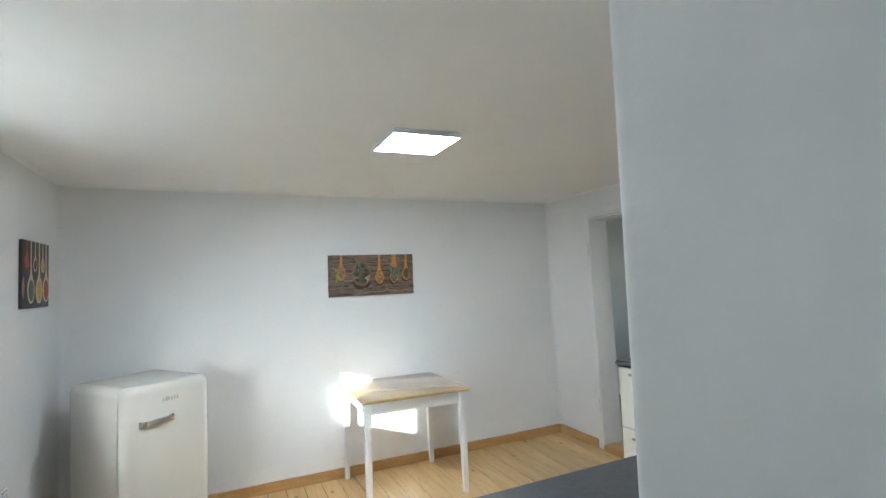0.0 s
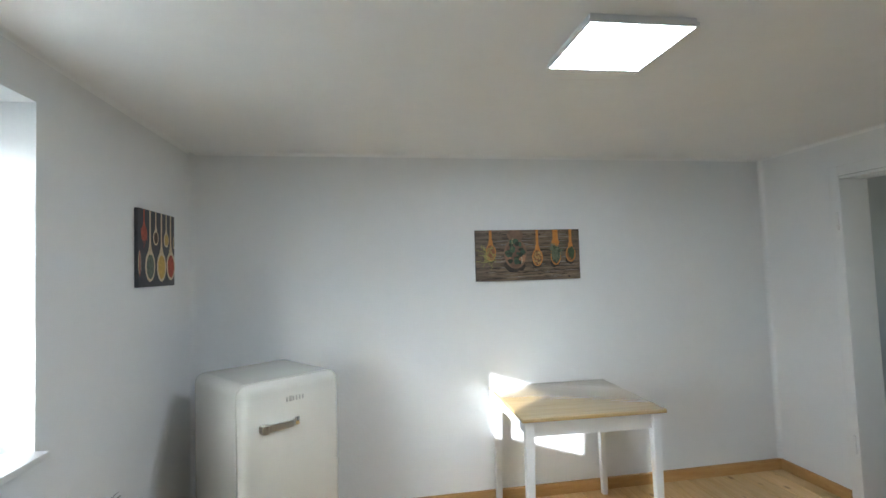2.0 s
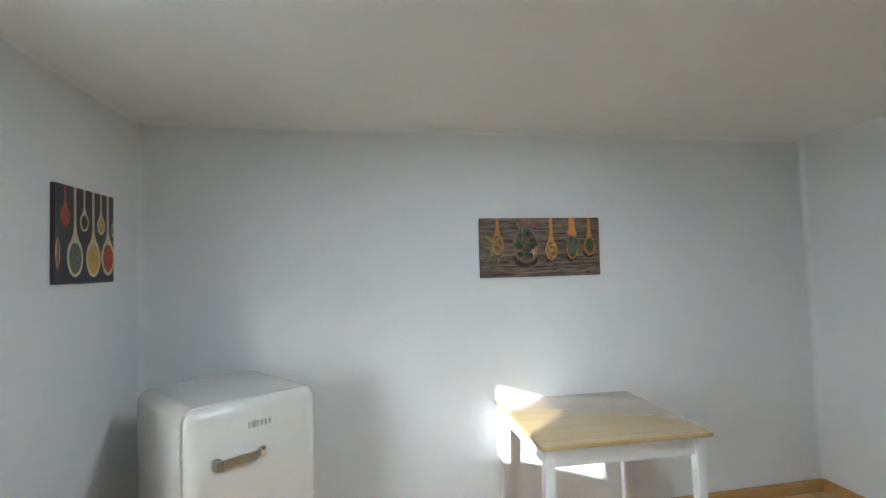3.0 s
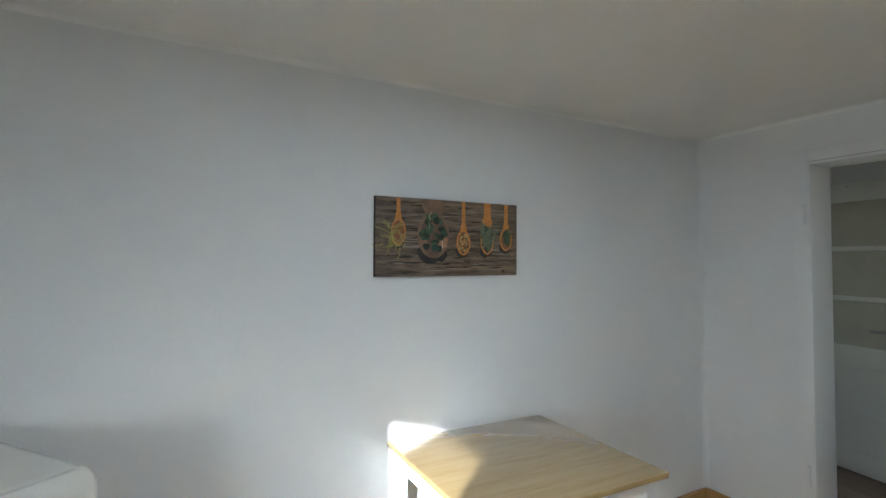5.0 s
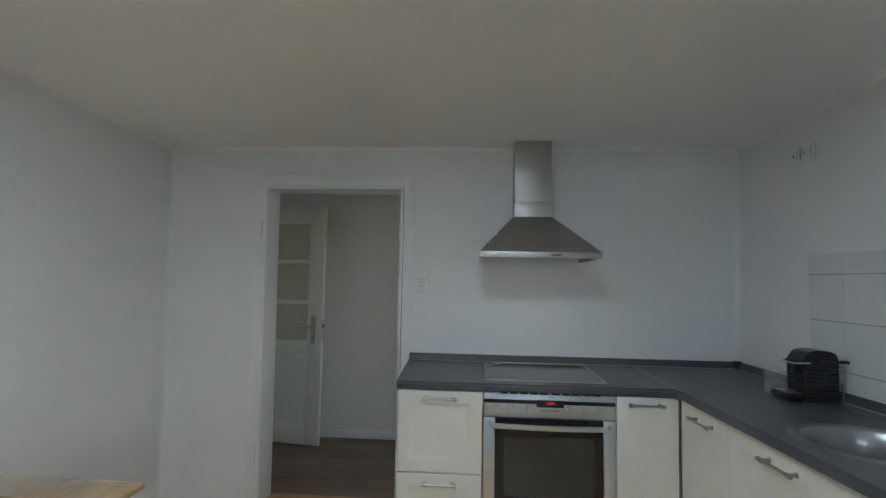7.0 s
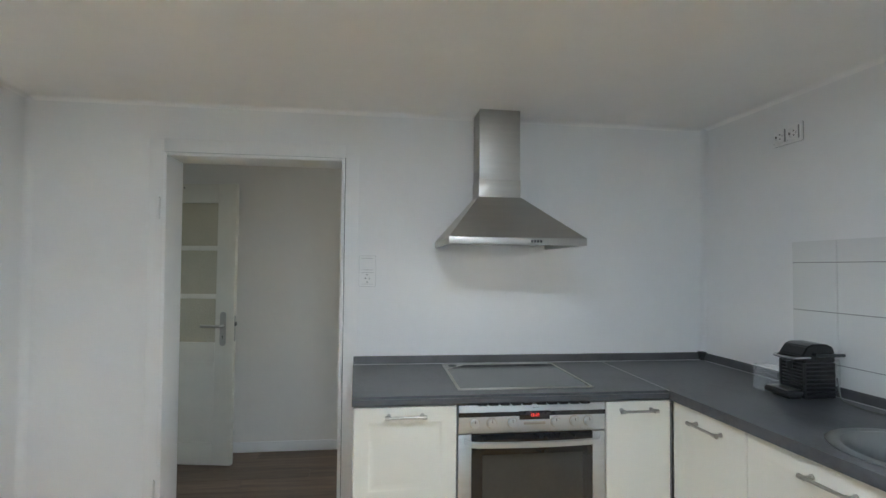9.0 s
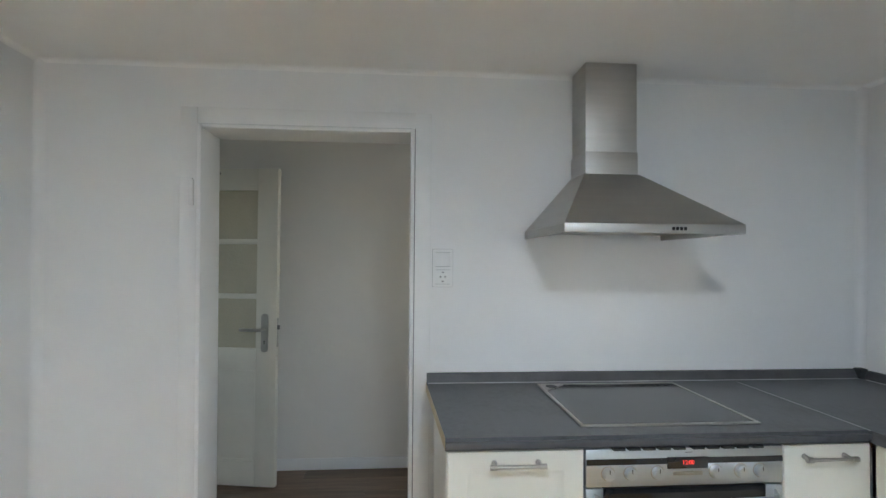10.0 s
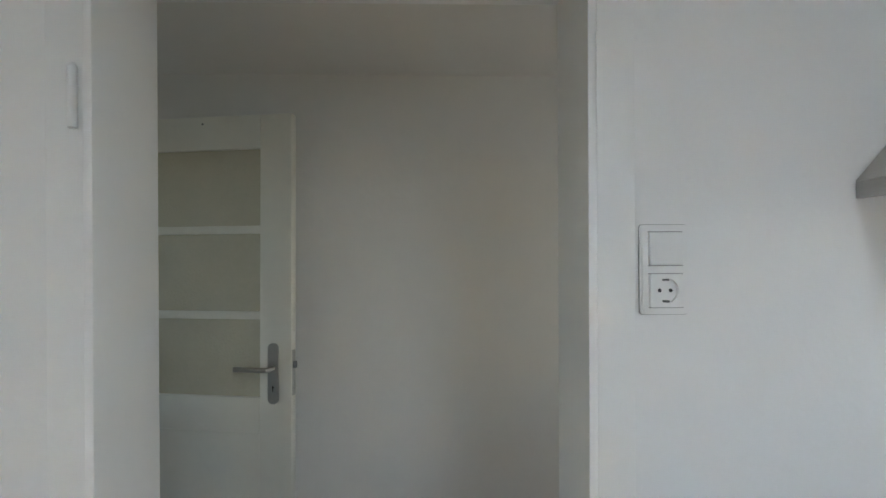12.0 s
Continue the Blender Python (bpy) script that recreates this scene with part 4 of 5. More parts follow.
def tap():
    bx, by = -1.60, -3.245
    t = thing("kitchen_tap", pose(bx, by, TOP), "chrome mixer tap with a high curved spout beside the sink", "tap")
    part("base", rod(bmesh.new(), (bx, by, TOP), (bx, by, TOP + 0.012), 0.026, 24), CHROME, t)
    part("body", rod(bmesh.new(), (bx, by, TOP + 0.012), (bx, by, TOP + 0.13), 0.021, 24), CHROME, t)
    tip = Vector((-1.30, -3.165, TOP + 0.205))
    pts = [(bx, by, TOP + 0.12), (bx, by, TOP + 0.17)]
    for k in range(17):
        a = math.pi * k / 16
        u = (1 - math.cos(a)) / 2
        pts.append((bx + (tip.x - bx) * u, by + (tip.y - by) * u, TOP + 0.215 + 0.095 * math.sin(a) ** 0.9))
    part("spout", tube(bmesh.new(), pts, 0.0100, 14), CHROME, t)
    e = Vector(pts[-1])
    part("nozzle", rod(bmesh.new(), e + Vector((-0.004, -0.001, 0.006)), e + Vector((0.010, 0.003, -0.028)), 0.0135, 16), CHROME, t)
    part("lever", tube(bmesh.new(), [(bx, by, TOP + 0.13), (bx - 0.01, by + 0.02, TOP + 0.15), (bx - 0.03, by + 0.09, TOP + 0.165)], 0.007), CHROME, t)


tap()


def coffee_machine():
    x0, x1, yb, yf = -0.812, -0.688, -3.285, -3.150
    z = TOP
    cx = (x0 + x1) / 2
    c = thing("capsule_coffee_machine", pose(cx, -3.2, z), "small black capsule coffee machine with ribbed sides on the worktop", "coffee machine")
    part("body", boxed(x0 + 0.008, x1 - 0.008, yb, yf - 0.01, z, z + 0.180, 0.010, 3), BLACK, c)
    for xa, xb in ((x0, x0 + 0.008), (x1 - 0.008, x1)):
        side = part("side_panel", boxed(xa, xb, yb + 0.004, yf, z + 0.004, z + 0.138, 0.003), BLACK, c)
        for k in range(8):
            zz = z + 0.018 + k * 0.0155
            xo = xa - 0.003 if xa < cx - 0.03 else xb
            part("rib", boxed(xo, xo + 0.003, yb + 0.010, yf - 0.006, zz, zz + 0.009, 0.001), BLACK_GLOSSY, side)
    bm = bmesh.new()
    pts = [(yb - 0.002, 0.138), (yf + 0.004, 0.138), (yf + 0.004, 0.165), (yf - 0.020, 0.199), (yf - 0.045, 0.208), (yb + 0.035, 0.208), (yb + 0.006, 0.196), (yb - 0.002, 0.170)]
    prism(bm, pts, x1 - x0 - 0.012, Matrix(((0, 0, 1, x0 + 0.006), (1, 0, 0, 0), (0, 1, 0, z), (0, 0, 0, 1))))
    bmesh.ops.bevel(bm, geom=list(bm.edges), offset=0.004, segments=2, affect="EDGES")
    part("head", bm, BLACK_GLOSSY, c)
    part("front_panel", boxed(x0 + 0.012, x1 - 0.012, yf - 0.014, yf - 0.004, z + 0.03, z + 0.138, 0.003), BLACK, c)
    bm = bmesh.new()
    for k in range(7):
        box(bm, x0 + 0.016, x1 - 0.016, yf - 0.005, yf - 0.001, z + 0.045 + k * 0.013, z + 0.052 + k * 0.013)
    part("front_ribs", bm, BLACK_GLOSSY, c)
    zl = z + 0.158
    pts = [(x0 - 0.004, yb - 0.03, zl + 0.012), (x0 - 0.004, yb + 0.02, zl + 0.008), (x0 - 0.004, yf - 0.02, zl), (x0 + 0.012, yf + 0.028, zl - 0.004), (cx, yf + 0.040, zl - 0.004), (x1 - 0.012, yf + 0.028, zl - 0.004), (x1 + 0.004, yf - 0.02, zl), (x1 + 0.004, yb + 0.02, zl + 0.008)]
    part("lever_handle", tube(bmesh.new(), pts[2:7], 0.0055, 10), CHROME, c, "chrome lever loop")
    part("lever_arm", boxed(x0 - 0.006, x0 + 0.004, yb - 0.035, yf - 0.05, zl + 0.002, zl + 0.014, 0.003), BLACK, c)
    part("spout", rod(bmesh.new(), (cx, yf + 0.008, z + 0.110), (cx, yf + 0.008, z + 0.138), 0.011), BLACK, c)
    bm = boxed(x0 + 0.004, x1 - 0.004, yf, yf + 0.072, z + 0.012, z + 0.034, 0.008, 3)
    part("drip_tray", bm, BLACK, c)
    part("drip_grid", boxed(x0 + 0.012, x1 - 0.012, yf + 0.006, yf + 0.064, z + 0.034, z + 0.037, 0.001), STEEL_SMOOTH, c, "steel drip grid")
    part("tray_foot", boxed(x0 + 0.02, x1 - 0.02, yf, yf + 0.045, z, z + 0.012), BLACK, c)
    # clear tank at the back
    part("water_tank", boxed(x0 + 0.012, x1 - 0.012, yb - 0.032, yb - 0.001, z + 0.02, z + 0.15, 0.006), CLEAR, c, "clear plastic water tank")


coffee_machine()


def clear_box():
    x0, x1, y0, y1, z, h, t = -0.682, -0.617, -3.160, -3.095, TOP, 0.105, 0.003
    c = thing("clear_container", pose((x0 + x1) / 2, (y0 + y1) / 2, z), "small open clear plastic container on the worktop", "container")
    bm = bmesh.new()
    box(bm, x0, x1, y0, y1, z, z + t)
    box(bm, x0, x0 + t, y0, y1, z + t, z + h)
    box(bm, x1 - t, x1, y0, y1, z + t, z + h)
    box(bm, x0 + t, x1 - t, y0, y0 + t, z + t, z + h)
    box(bm, x0 + t, x1 - t, y1 - t, y1, z + t, z + h)
    part("wall", bm, CLEAR, c)


clear_box()


def socket_plate(name, m, units, label):
    """Wall plate with its units one below another; own x right, y up, z out, origin at the centre."""
    n = len(units)
    s = thing(name, m, label, "socket")
    h = 0.082 + 0.071 * (n - 1)
    bm = prism(bmesh.new(), rounded(0.082, h, 0.006, 3), 0.009)
    bmesh.ops.bevel(bm, geom=[e for e in bm.edges if e.verts[0].co.z > 0.008 and e.verts[1].co.z > 0.008], offset=0.003, segments=2, affect="EDGES")
    part("plate", bm, PLASTIC, s, local=True)
    # slightly larger grey sheet draws the shadow line round the plate
    part("back_frame", prism(bmesh.new(), rounded(0.0841, h + 0.0021, 0.006, 3), 0.0030), SWITCH_SHADE, s, local=True)
    for k, u in enumerate(units):
        cy = (n - 1) * 0.0355 - k * 0.071
        # grey bars give the shade in the gaps above and below each unit
        for yy in (cy - 0.0287, cy + 0.0287):
            part("shadow_gap", boxed(-0.0285, 0.0285, yy - 0.0008, yy + 0.0008, 0.0085, 0.0148), SWITCH_SHADE, s, local=True)
        if u == "switch":
            part("rocker", boxed(-0.0280, 0.0280, cy - 0.0275, cy + 0.0275, 0.006, 0.0165, 0.0015), PLASTIC, s, local=True)
        else:
            bm = bmesh.new()
            outer, hole = rounded(0.056, 0.056, 0.003, 3, 0, cy), oval(0.0205, 0.0205, 32, 0, cy)
            vo, vi = [bm.verts.new((*p, 0.0165)) for p in outer], [bm.verts.new((*p, 0.0165)) for p in hole]
            e = [bm.edges.new((vo[i], vo[(i + 1) % len(vo)])) for i in range(len(vo))] + [bm.edges.new((vi[i], vi[(i + 1) % 32])) for i in range(32)]
            bmesh.ops.triangle_fill(bm, use_beauty=True, edges=e)
            lo = [bm.verts.new((*p, 0.0094)) for p in hole]
            for i in range(32):
                bm.faces.new((vi[i], vi[(i + 1) % 32], lo[(i + 1) % 32], lo[i]))
            bm.faces.new(lo)
            so = [bm.verts.new((*p, 0.0088)) for p in outer]
            for i in range(len(vo)):
                bm.faces.new((vo[i], vo[(i + 1) % len(vo)], so[(i + 1) % len(vo)], so[i]))
            sk = part("socket_insert", bm, PLASTIC, s, local=True)
            for x in (-0.0095, 0.0095):
                part("pin_hole", rod(bmesh.new(), (x, cy, 0.0092), (x, cy, 0.0099), 0.0032, 12), BLACK, sk, local=True)
            for y in (-0.0185, 0.0185):
                part("earth_clip", boxed(-0.0045, 0.0045, cy + y - 0.0018, cy + y + 0.0018, 0.0093, 0.0160), GASKET, sk, local=True)
    return s


socket_plate("light_switch_socket", on_east(-1.4935, 1.411), ["switch", "socket"], "white light switch above a socket beside the doorway")
socket_plate("high_double_socket", on_south(-0.548, 2.035) @ pose(0, 0, 0, 0, 0, 90), ["socket", "socket"], "white double socket high on the wall above the worktop")
_ss = socket_plate("splashback_socket", on_south(-1.083, 1.180, 0.010) @ pose(0, 0, 0, 0, 0, 90), ["socket", "socket"], "white double socket on the tiled splashback")
socket_plate("low_wall_socket", on_west(-0.935, 0.565), ["socket"], "white wall socket low beside the radiator")


def plug():
    p = thing("power_plug", pose(-1.045, sy(-1.045) + 0.03, 1.18), "black angled plug and cable hanging from the splashback socket", "plug")
    y = sy(-1.045) + 0.023
    bm = rod(bmesh.new(), (-1.045, y, 1.18), (-1.045, y + 0.028, 1.18), 0.015, 20)
    box(bm, -1.053, -1.037, y + 0.012, y + 0.028, 1.142, 1.178, 0.004)
    part("plug_body", bm, BLACK, p)
    pts = [(-1.045, y + 0.022, 1.14), (-1.046, y + 0.026, 1.10), (-1.058, y + 0.03, 1.06), (-1.082, y + 0.034, 1.02), (-1.088, y + 0.045, 0.97), (-1.075, y + 0.065, TOP + 0.006), (-1.02, y + 0.08, TOP + 0.004), (-0.95, y + 0.085, TOP + 0.004), (-0.88, y + 0.07, TOP + 0.004), (-0.83, y + 0.045, TOP + 0.006), (-0.808, y + 0.035, TOP + 0.05), (-0.800, y + 0.032, TOP + 0.085)]
    fine = []
    for i in range(len(pts) - 1):
        a, b = Vector(pts[i]), Vector(pts[i + 1])
        pa, nb = Vector(pts[max(0, i - 1)]), Vector(pts[min(len(pts) - 1, i + 2)])
        for k in range(4):
            t = k / 4
            fine.append(0.5 * ((2 * a) + (b - pa) * t + (2 * pa - 5 * a + 4 * b - nb) * t * t + (3 * a - pa - 3 * b + nb) * t ** 3))
    part("cable", tube(bmesh.new(), fine, 0.0030, 8), GASKET, p)


plug()


def hood():
    """Chimney hood: sloped canopy, front strip with buttons, filters below, and a two-part shaft."""
    yc, w, d, z = -2.129, 0.592, 0.500, 1.532
    h = thing("extractor_hood", pose(-0.25, yc, z), "brushed stainless steel chimney hood above the hob", "extractor hood")
    y0, y1 = yc - w / 2, yc + w / 2
    c0, c1 = -2.230, -2.027
    lip = 0.030
    zt = 1.778
    bm = bmesh.new()
    A = [bm.verts.new(p) for p in ((0.014, y0, z + lip), (-d, y0, z + lip), (-d, y1, z + lip), (0.014, y1, z + lip))]
    B = [bm.verts.new(p) for p in ((0.009, c0 - 0.006, zt), (-0.160, c0 - 0.006, zt), (-0.160, c1 + 0.006, zt), (0.009, c1 + 0.006, zt))]
    for k in range(4):
        bm.faces.new((A[k], A[(k + 1) % 4], B[(k + 1) % 4], B[k]))
    bm.faces.new(B)
    bm.faces.new(A[::-1])
    part("canopy", bm, STEEL, h)
    bm = bmesh.new()
    t = 0.012
    box(bm, -d, -d + t, y0, y1, z, z + lip - 0.0005, 0.0015)
    box(bm, -d + t, 0.014, y0, y0 + t, z, z + lip - 0.0005, 0.0015)
    box(bm, -d + t, 0.014, y1 - t, y1, z, z + lip - 0.0005, 0.0015)
    part("front_strip", bm, STEEL, h)
    bm = bmesh.new()
    box(bm, -d + t, -0.004, y0 + t, y1 - t, z + 0.020, z + 0.026)
    base = part("filter_plate", bm, mat("filter_metal", (0.33, 0.33, 0.33), 0.45, 1.0, vary=0.15, scale=30), h)
    for k in range(12):
        x = -d + 0.05 + k * 0.033
        part("filter_slot", boxed(x, x + 0.008, y0 + 0.05, y1 - 0.05, z + 0.0175, z + 0.0202), STEEL, base)
    for y in (y0 + 0.14, y1 - 0.14):
        part("hood_lamp", boxed(-d + 0.060, -d + 0.083, y - 0.04, y + 0.04, z + 0.0150, z + 0.0172, 0.001), HOOD_LAMP, h, "small warm lamp, lit")
    for k in range(4):
        part("button", boxed(-d - 0.003, -d + 0.001, yc - 0.055 - k * 0.013 - 0.0045, yc - 0.055 - k * 0.013 + 0.0045, z + 0.010, z + 0.021, 0.001), BLACK, h)
    part("lower_shaft", boxed(-0.160, 0.006, c0 - 0.002, c1 + 0.002, zt, zt + 0.085, 0.0015), STEEL, h)
    part("upper_shaft", boxed(-0.156, -0.002, c0, c1, zt + 0.085, CEIL - 0.003, 0.0015), STEEL, h)


hood()


def wall_clock():
    x, z, r = -1.258, 1.880, 0.150
    m = on_south(x, z)
    c = thing("wall_clock", m, "round wall clock with chrome rim and dark numerals", "clock")
    bm = bmesh.new()
    n = 56
    prof = [(r, 0.0), (r, 0.022), (r - 0.004, 0.030), (r - 0.010, 0.032), (r - 0.014, 0.027), (r - 0.015, 0.016)]
    rings = [[bm.verts.new((q * math.cos(2 * math.pi * k / n), q * math.sin(2 * math.pi * k / n), zz)) for k in range(n)] for q, zz in prof]
    for A, B in zip(rings, rings[1:]):
        for k in range(n):
            bm.faces.new((A[k], A[(k + 1) % n], B[(k + 1) % n], B[k]))
    part("rim", bm, CHROME, c, "chrome rim", local=True)
    face = part("face", prism(bmesh.new(), oval(r - 0.013, r - 0.013, n), 0.018), CLOCK_FACE, c, local=True)
    for k in range(1, 13):
        a = radians(90 - 30 * k)
        q = r - 0.040
        writing("numeral", str(k), 0.050, INK, face, m @ Matrix.Translation((q * math.cos(a), q * math.sin(a), 0.0183)))
    for k in range(60):
        a = radians(6 * k)
        if k % 5 == 0:
            bm = boxed(-0.0012, 0.0012, r - 0.021, r - 0.016, 0.018, 0.0184)
            bmesh.ops.transform(bm, matrix=pose(0, 0, 0, 0, 0, 6 * k), verts=bm.verts)
            part("minute_mark", bm, INK, face, local=True)
    bm = prism(bmesh.new(), [(-0.003, -0.02), (0.003, -0.02), (0.004, 0.035), (0.010, 0.045), (0.004, 0.056), (0.0, 0.072), (-0.004, 0.056), (-0.010, 0.045), (-0.004, 0.035)], 0.0015, Matrix.Translation((0, 0, 0.021)) @ pose(0, 0, 0, 0, 0, 3))
    part("hour_pointer", bm, INK, c, local=True)
    bm = prism(bmesh.new(), [(-0.0025, -0.03), (0.0025, -0.03), (0.003, 0.055), (0.009, 0.065), (0.003, 0.078), (0.0, 0.105), (-0.003, 0.078), (-0.009, 0.065), (-0.003, 0.055)], 0.0015, Matrix.Translation((0, 0, 0.0235)) @ pose(0, 0, 0, 0, 0, -2))
    part("minute_pointer", bm, INK, c, local=True)
    part("hub", rod(bmesh.new(), (0, 0, 0.018), (0, 0, 0.027), 0.006, 16), INK, c, local=True)
    g = part("cover_glass", prism(bmesh.new(), oval(r - 0.015, r - 0.015, n), 0.0015, Matrix.Translation((0, 0, 0.0285))), PANE, c, local=True)
    g.visible_shadow = False


wall_clock()


# ---- pictures ----
def spoon_outline(w, bowl, top, r_handle, length):
    """A wooden spoon seen flat: bowl below, handle running up to y = top. Origin at the bowl's centre."""
    pts = []
    for k in range(25):
        a = radians(118 + 304 * k / 24)
        pts.append((w * math.cos(a), bowl * math.sin(a)))
    right = pts[-1]
    up = [(r_handle * 1.6, bowl * 1.25), (r_handle, bowl * 1.6), (r_handle, top)]
    return pts + up + [(-x, y) for x, y in reversed(up)]


def flat(parent, name, pts, material, m, lift, label=""):
    return part(name, prism(bmesh.new(), pts, 0.0006, m @ Matrix.Translation((0, 0, lift))), material, parent, label)


def blob(seed, rx, ry, n=22, rough=0.25, cx=0.0, cy=0.0):
    rnd = random.Random(seed)
    return [(cx + rx * (1 - rough * rnd.random()) * math.cos(2 * math.pi * k / n), cy + ry * (1 - rough * rnd.random()) * math.sin(2 * math.pi * k / n)) for k in range(n)]


def sprig(bm, rnd, x, y, length, ang, z, leaf=0.012, n=9):
    """A thin stem with narrow leaves, laid flat."""
    dx, dy = math.cos(ang), math.sin(ang)
    w = 0.0012

    def strip(ax, ay, bx, by, ww):
        d = Vector((bx - ax, by - ay)).normalized()
        q = Vector((-d.y, d.x)) * ww
        vs = [bm.verts.new((ax + q.x, ay + q.y, z)), bm.verts.new((ax - q.x, ay - q.y, z)), bm.verts.new((bx - q.x * 0.4, by - q.y * 0.4, z)), bm.verts.new((bx + q.x * 0.4, by + q.y * 0.4, z))]
        bm.faces.new(vs)
    strip(x, y, x + dx * length, y + dy * length, w)
    for k in range(n):
        u = (k + 1) / (n + 1) * length
        s = 1 if k % 2 else -1
        a = ang + s * (0.55 + 0.4 * rnd.random())
        px, py = x + dx * u, y + dy * u
        l = leaf * (0.7 + 0.6 * rnd.random())
        strip(px, py, px + l * math.cos(a), py + l * math.sin(a), 0.0016)
    return bm


BARN_PALE = mat("photo_pale_grain", (0.30, 0.27, 0.235), 0.7, vary=0.3, scale=30)
SPOON_BROWN = mat("photo_brown_spoon", (0.21, 0.125, 0.075), 0.5, vary=0.5, scale=14)
BOWL = mat("photo_spoon_bowl", (0.27, 0.115, 0.04), 0.5, vary=0.35, scale=25)
BOWL_DARK = mat("photo_dark_bowl", (0.15, 0.085, 0.055), 0.5, vary=0.5, scale=18)


def herb_picture():
    """Long canvas print: five spoons of herbs on weathered boards."""
    x0, x1, z0, z1, d = -2.145, -1.433, 1.392, 1.721, 0.020
    W, Hh = x1 - x0, z1 - z0
    m = on_north((x0 + x1) / 2, (z0 + z1) / 2)
    p = thing("herb_spoon_picture", m, "long canvas print of wooden spoons with herbs on weathered boards", "picture")
    part("canvas", boxed(-W / 2, W / 2, -Hh / 2, Hh / 2, 0.001, d, 0.0015), CANVAS_SIDE, p, local=True)
    mf = m @ Matrix.Translation((0, 0, d))
    rows = [-Hh / 2, -Hh / 2 + 0.088, -Hh / 2 + 0.192, Hh / 2]
    for a, b in zip(rows, rows[1:]):
        part("printed_board", prism(bmesh.new(), [(-W / 2, a + 0.0015), (W / 2, a + 0.0015), (W / 2, b - 0.0015), (-W / 2, b - 0.0015)], 0.0006, mf), BARN, p, "print of a weathered grey-brown board")
    rnd = random.Random(4)
    bm = bmesh.new()
    for k in range(130):
        x, y, l = rnd.uniform(-W / 2 + 0.02, W / 2 - 0.09), rnd.uniform(-Hh / 2 + 0.01, Hh / 2 - 0.01), rnd.uniform(0.03, 0.14)
        l = min(l, W / 2 - 0.005 - x)
        t = rnd.uniform(0.0008, 0.0034)
        prism(bm, [(x, y), (x + l * 0.5, y + rnd.uniform(-t, t) - t), (x + l, y + rnd.uniform(-0.002, 0.002)), (x + l * 0.5, y + t)], 0.0003, mf @ Matrix.Translation((0, 0, 0.0006)))
    tagged(part("printed_cracks", bm, BARN_DARK, p), kind="stuff")
    bm = bmesh.new()
    for k in range(60):
        x, y, l = rnd.uniform(-W / 2 + 0.01, W / 2 - 0.12), rnd.uniform(-Hh / 2 + 0.01, Hh / 2 - 0.01), rnd.uniform(0.04, 0.20)
        l = min(l, W / 2 - 0.005 - x)
        t = rnd.uniform(0.0008, 0.0022)
        prism(bm, [(x, y), (x + l * 0.4, y - t), (x + l, y + rnd.uniform(-0.002, 0.002)), (x + l * 0.6, y + t)], 0.0003, mf @ Matrix.Translation((0, 0, 0.0007)))
    tagged(part("printed_pale_grain", bm, BARN_PALE, p), kind="stuff")
    top = Hh / 2
    spoons = [(-0.255, 0.020, 0.034, 0.056, 0.0085), (-0.089, 0.010, 0.078, 0.098, 0.036), (0.061, -0.018, 0.036, 0.056, 0.0085), (0.188, -0.004, 0.036, 0.066, 0.018), (0.293, 0.000, 0.034, 0.052, 0.0095)]
    lift = 0.0012
    for i, (x, y, w, b, rh) in enumerate(spoons):
        pts = [(x + u, y + v) for u, v in spoon_outline(w, b, top - y - 0.001, rh, 0)]
        sp = flat(p, "printed_spoon", pts, SPOON_BROWN if i == 1 else SPOON, mf, lift)
        flat(sp, "bowl_shadow", oval(w * 0.82, b * 0.86, 26, x, y), BOWL_DARK if i in (1, 3) else BOWL, mf, lift + 0.0006)
    z2 = lift + 0.0014
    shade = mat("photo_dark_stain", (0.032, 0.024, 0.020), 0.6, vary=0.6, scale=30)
    for i, (x, y, w, b, rh) in enumerate(spoons):
        flat(p, "printed_dark_patch", blob(60 + i, w * 1.05, b * 0.55, 22, 0.25, x - 0.006, y - b * 0.75), shade, mf, 0.0005)
    # herbs, pepper and seeds in the bowls
    bm = bmesh.new()
    for k in range(30):
        sprig(bm, rnd, -0.265 + rnd.uniform(-0.050, 0.020), 0.010 + rnd.uniform(-0.055, 0.045), rnd.uniform(0.03, 0.075), rnd.uniform(0, 6.28), 0, 0.010, 5)
    bmesh.ops.transform(bm, matrix=mf @ Matrix.Translation((0, 0, z2)), verts=bm.verts)
    tagged(part("printed_thyme", bm, HERB_LIGHT, p), kind="stuff")
    greens = [mat("photo_leaf", c, 0.5, vary=0.5, scale=40) for c in ((0.016, 0.028, 0.015), (0.035, 0.075, 0.045), (0.060, 0.105, 0.055), (0.028, 0.045, 0.022))]
    for sd in range(26):
        a = rnd.uniform(0, 6.28)
        q = math.sqrt(rnd.random())
        cx, cy = -0.094 + 0.058 * q * math.cos(a), 0.018 + 0.078 * q * math.sin(a)
        if cx > -0.060 and cy < -0.005:
            continue
        flat(p, "printed_leaf", blob(sd, rnd.uniform(0.012, 0.026), rnd.uniform(0.010, 0.022), 12, 0.3, cx, cy), greens[sd % 4], mf, z2 + 0.00005 * sd)
    flat(p, "printed_bowl_glow", blob(91, 0.026, 0.040, 20, 0.2, -0.046, -0.010), mat("photo_peach_wood", (0.44, 0.22, 0.12), 0.5, vary=0.35, scale=22), mf, z2 - 0.0001)
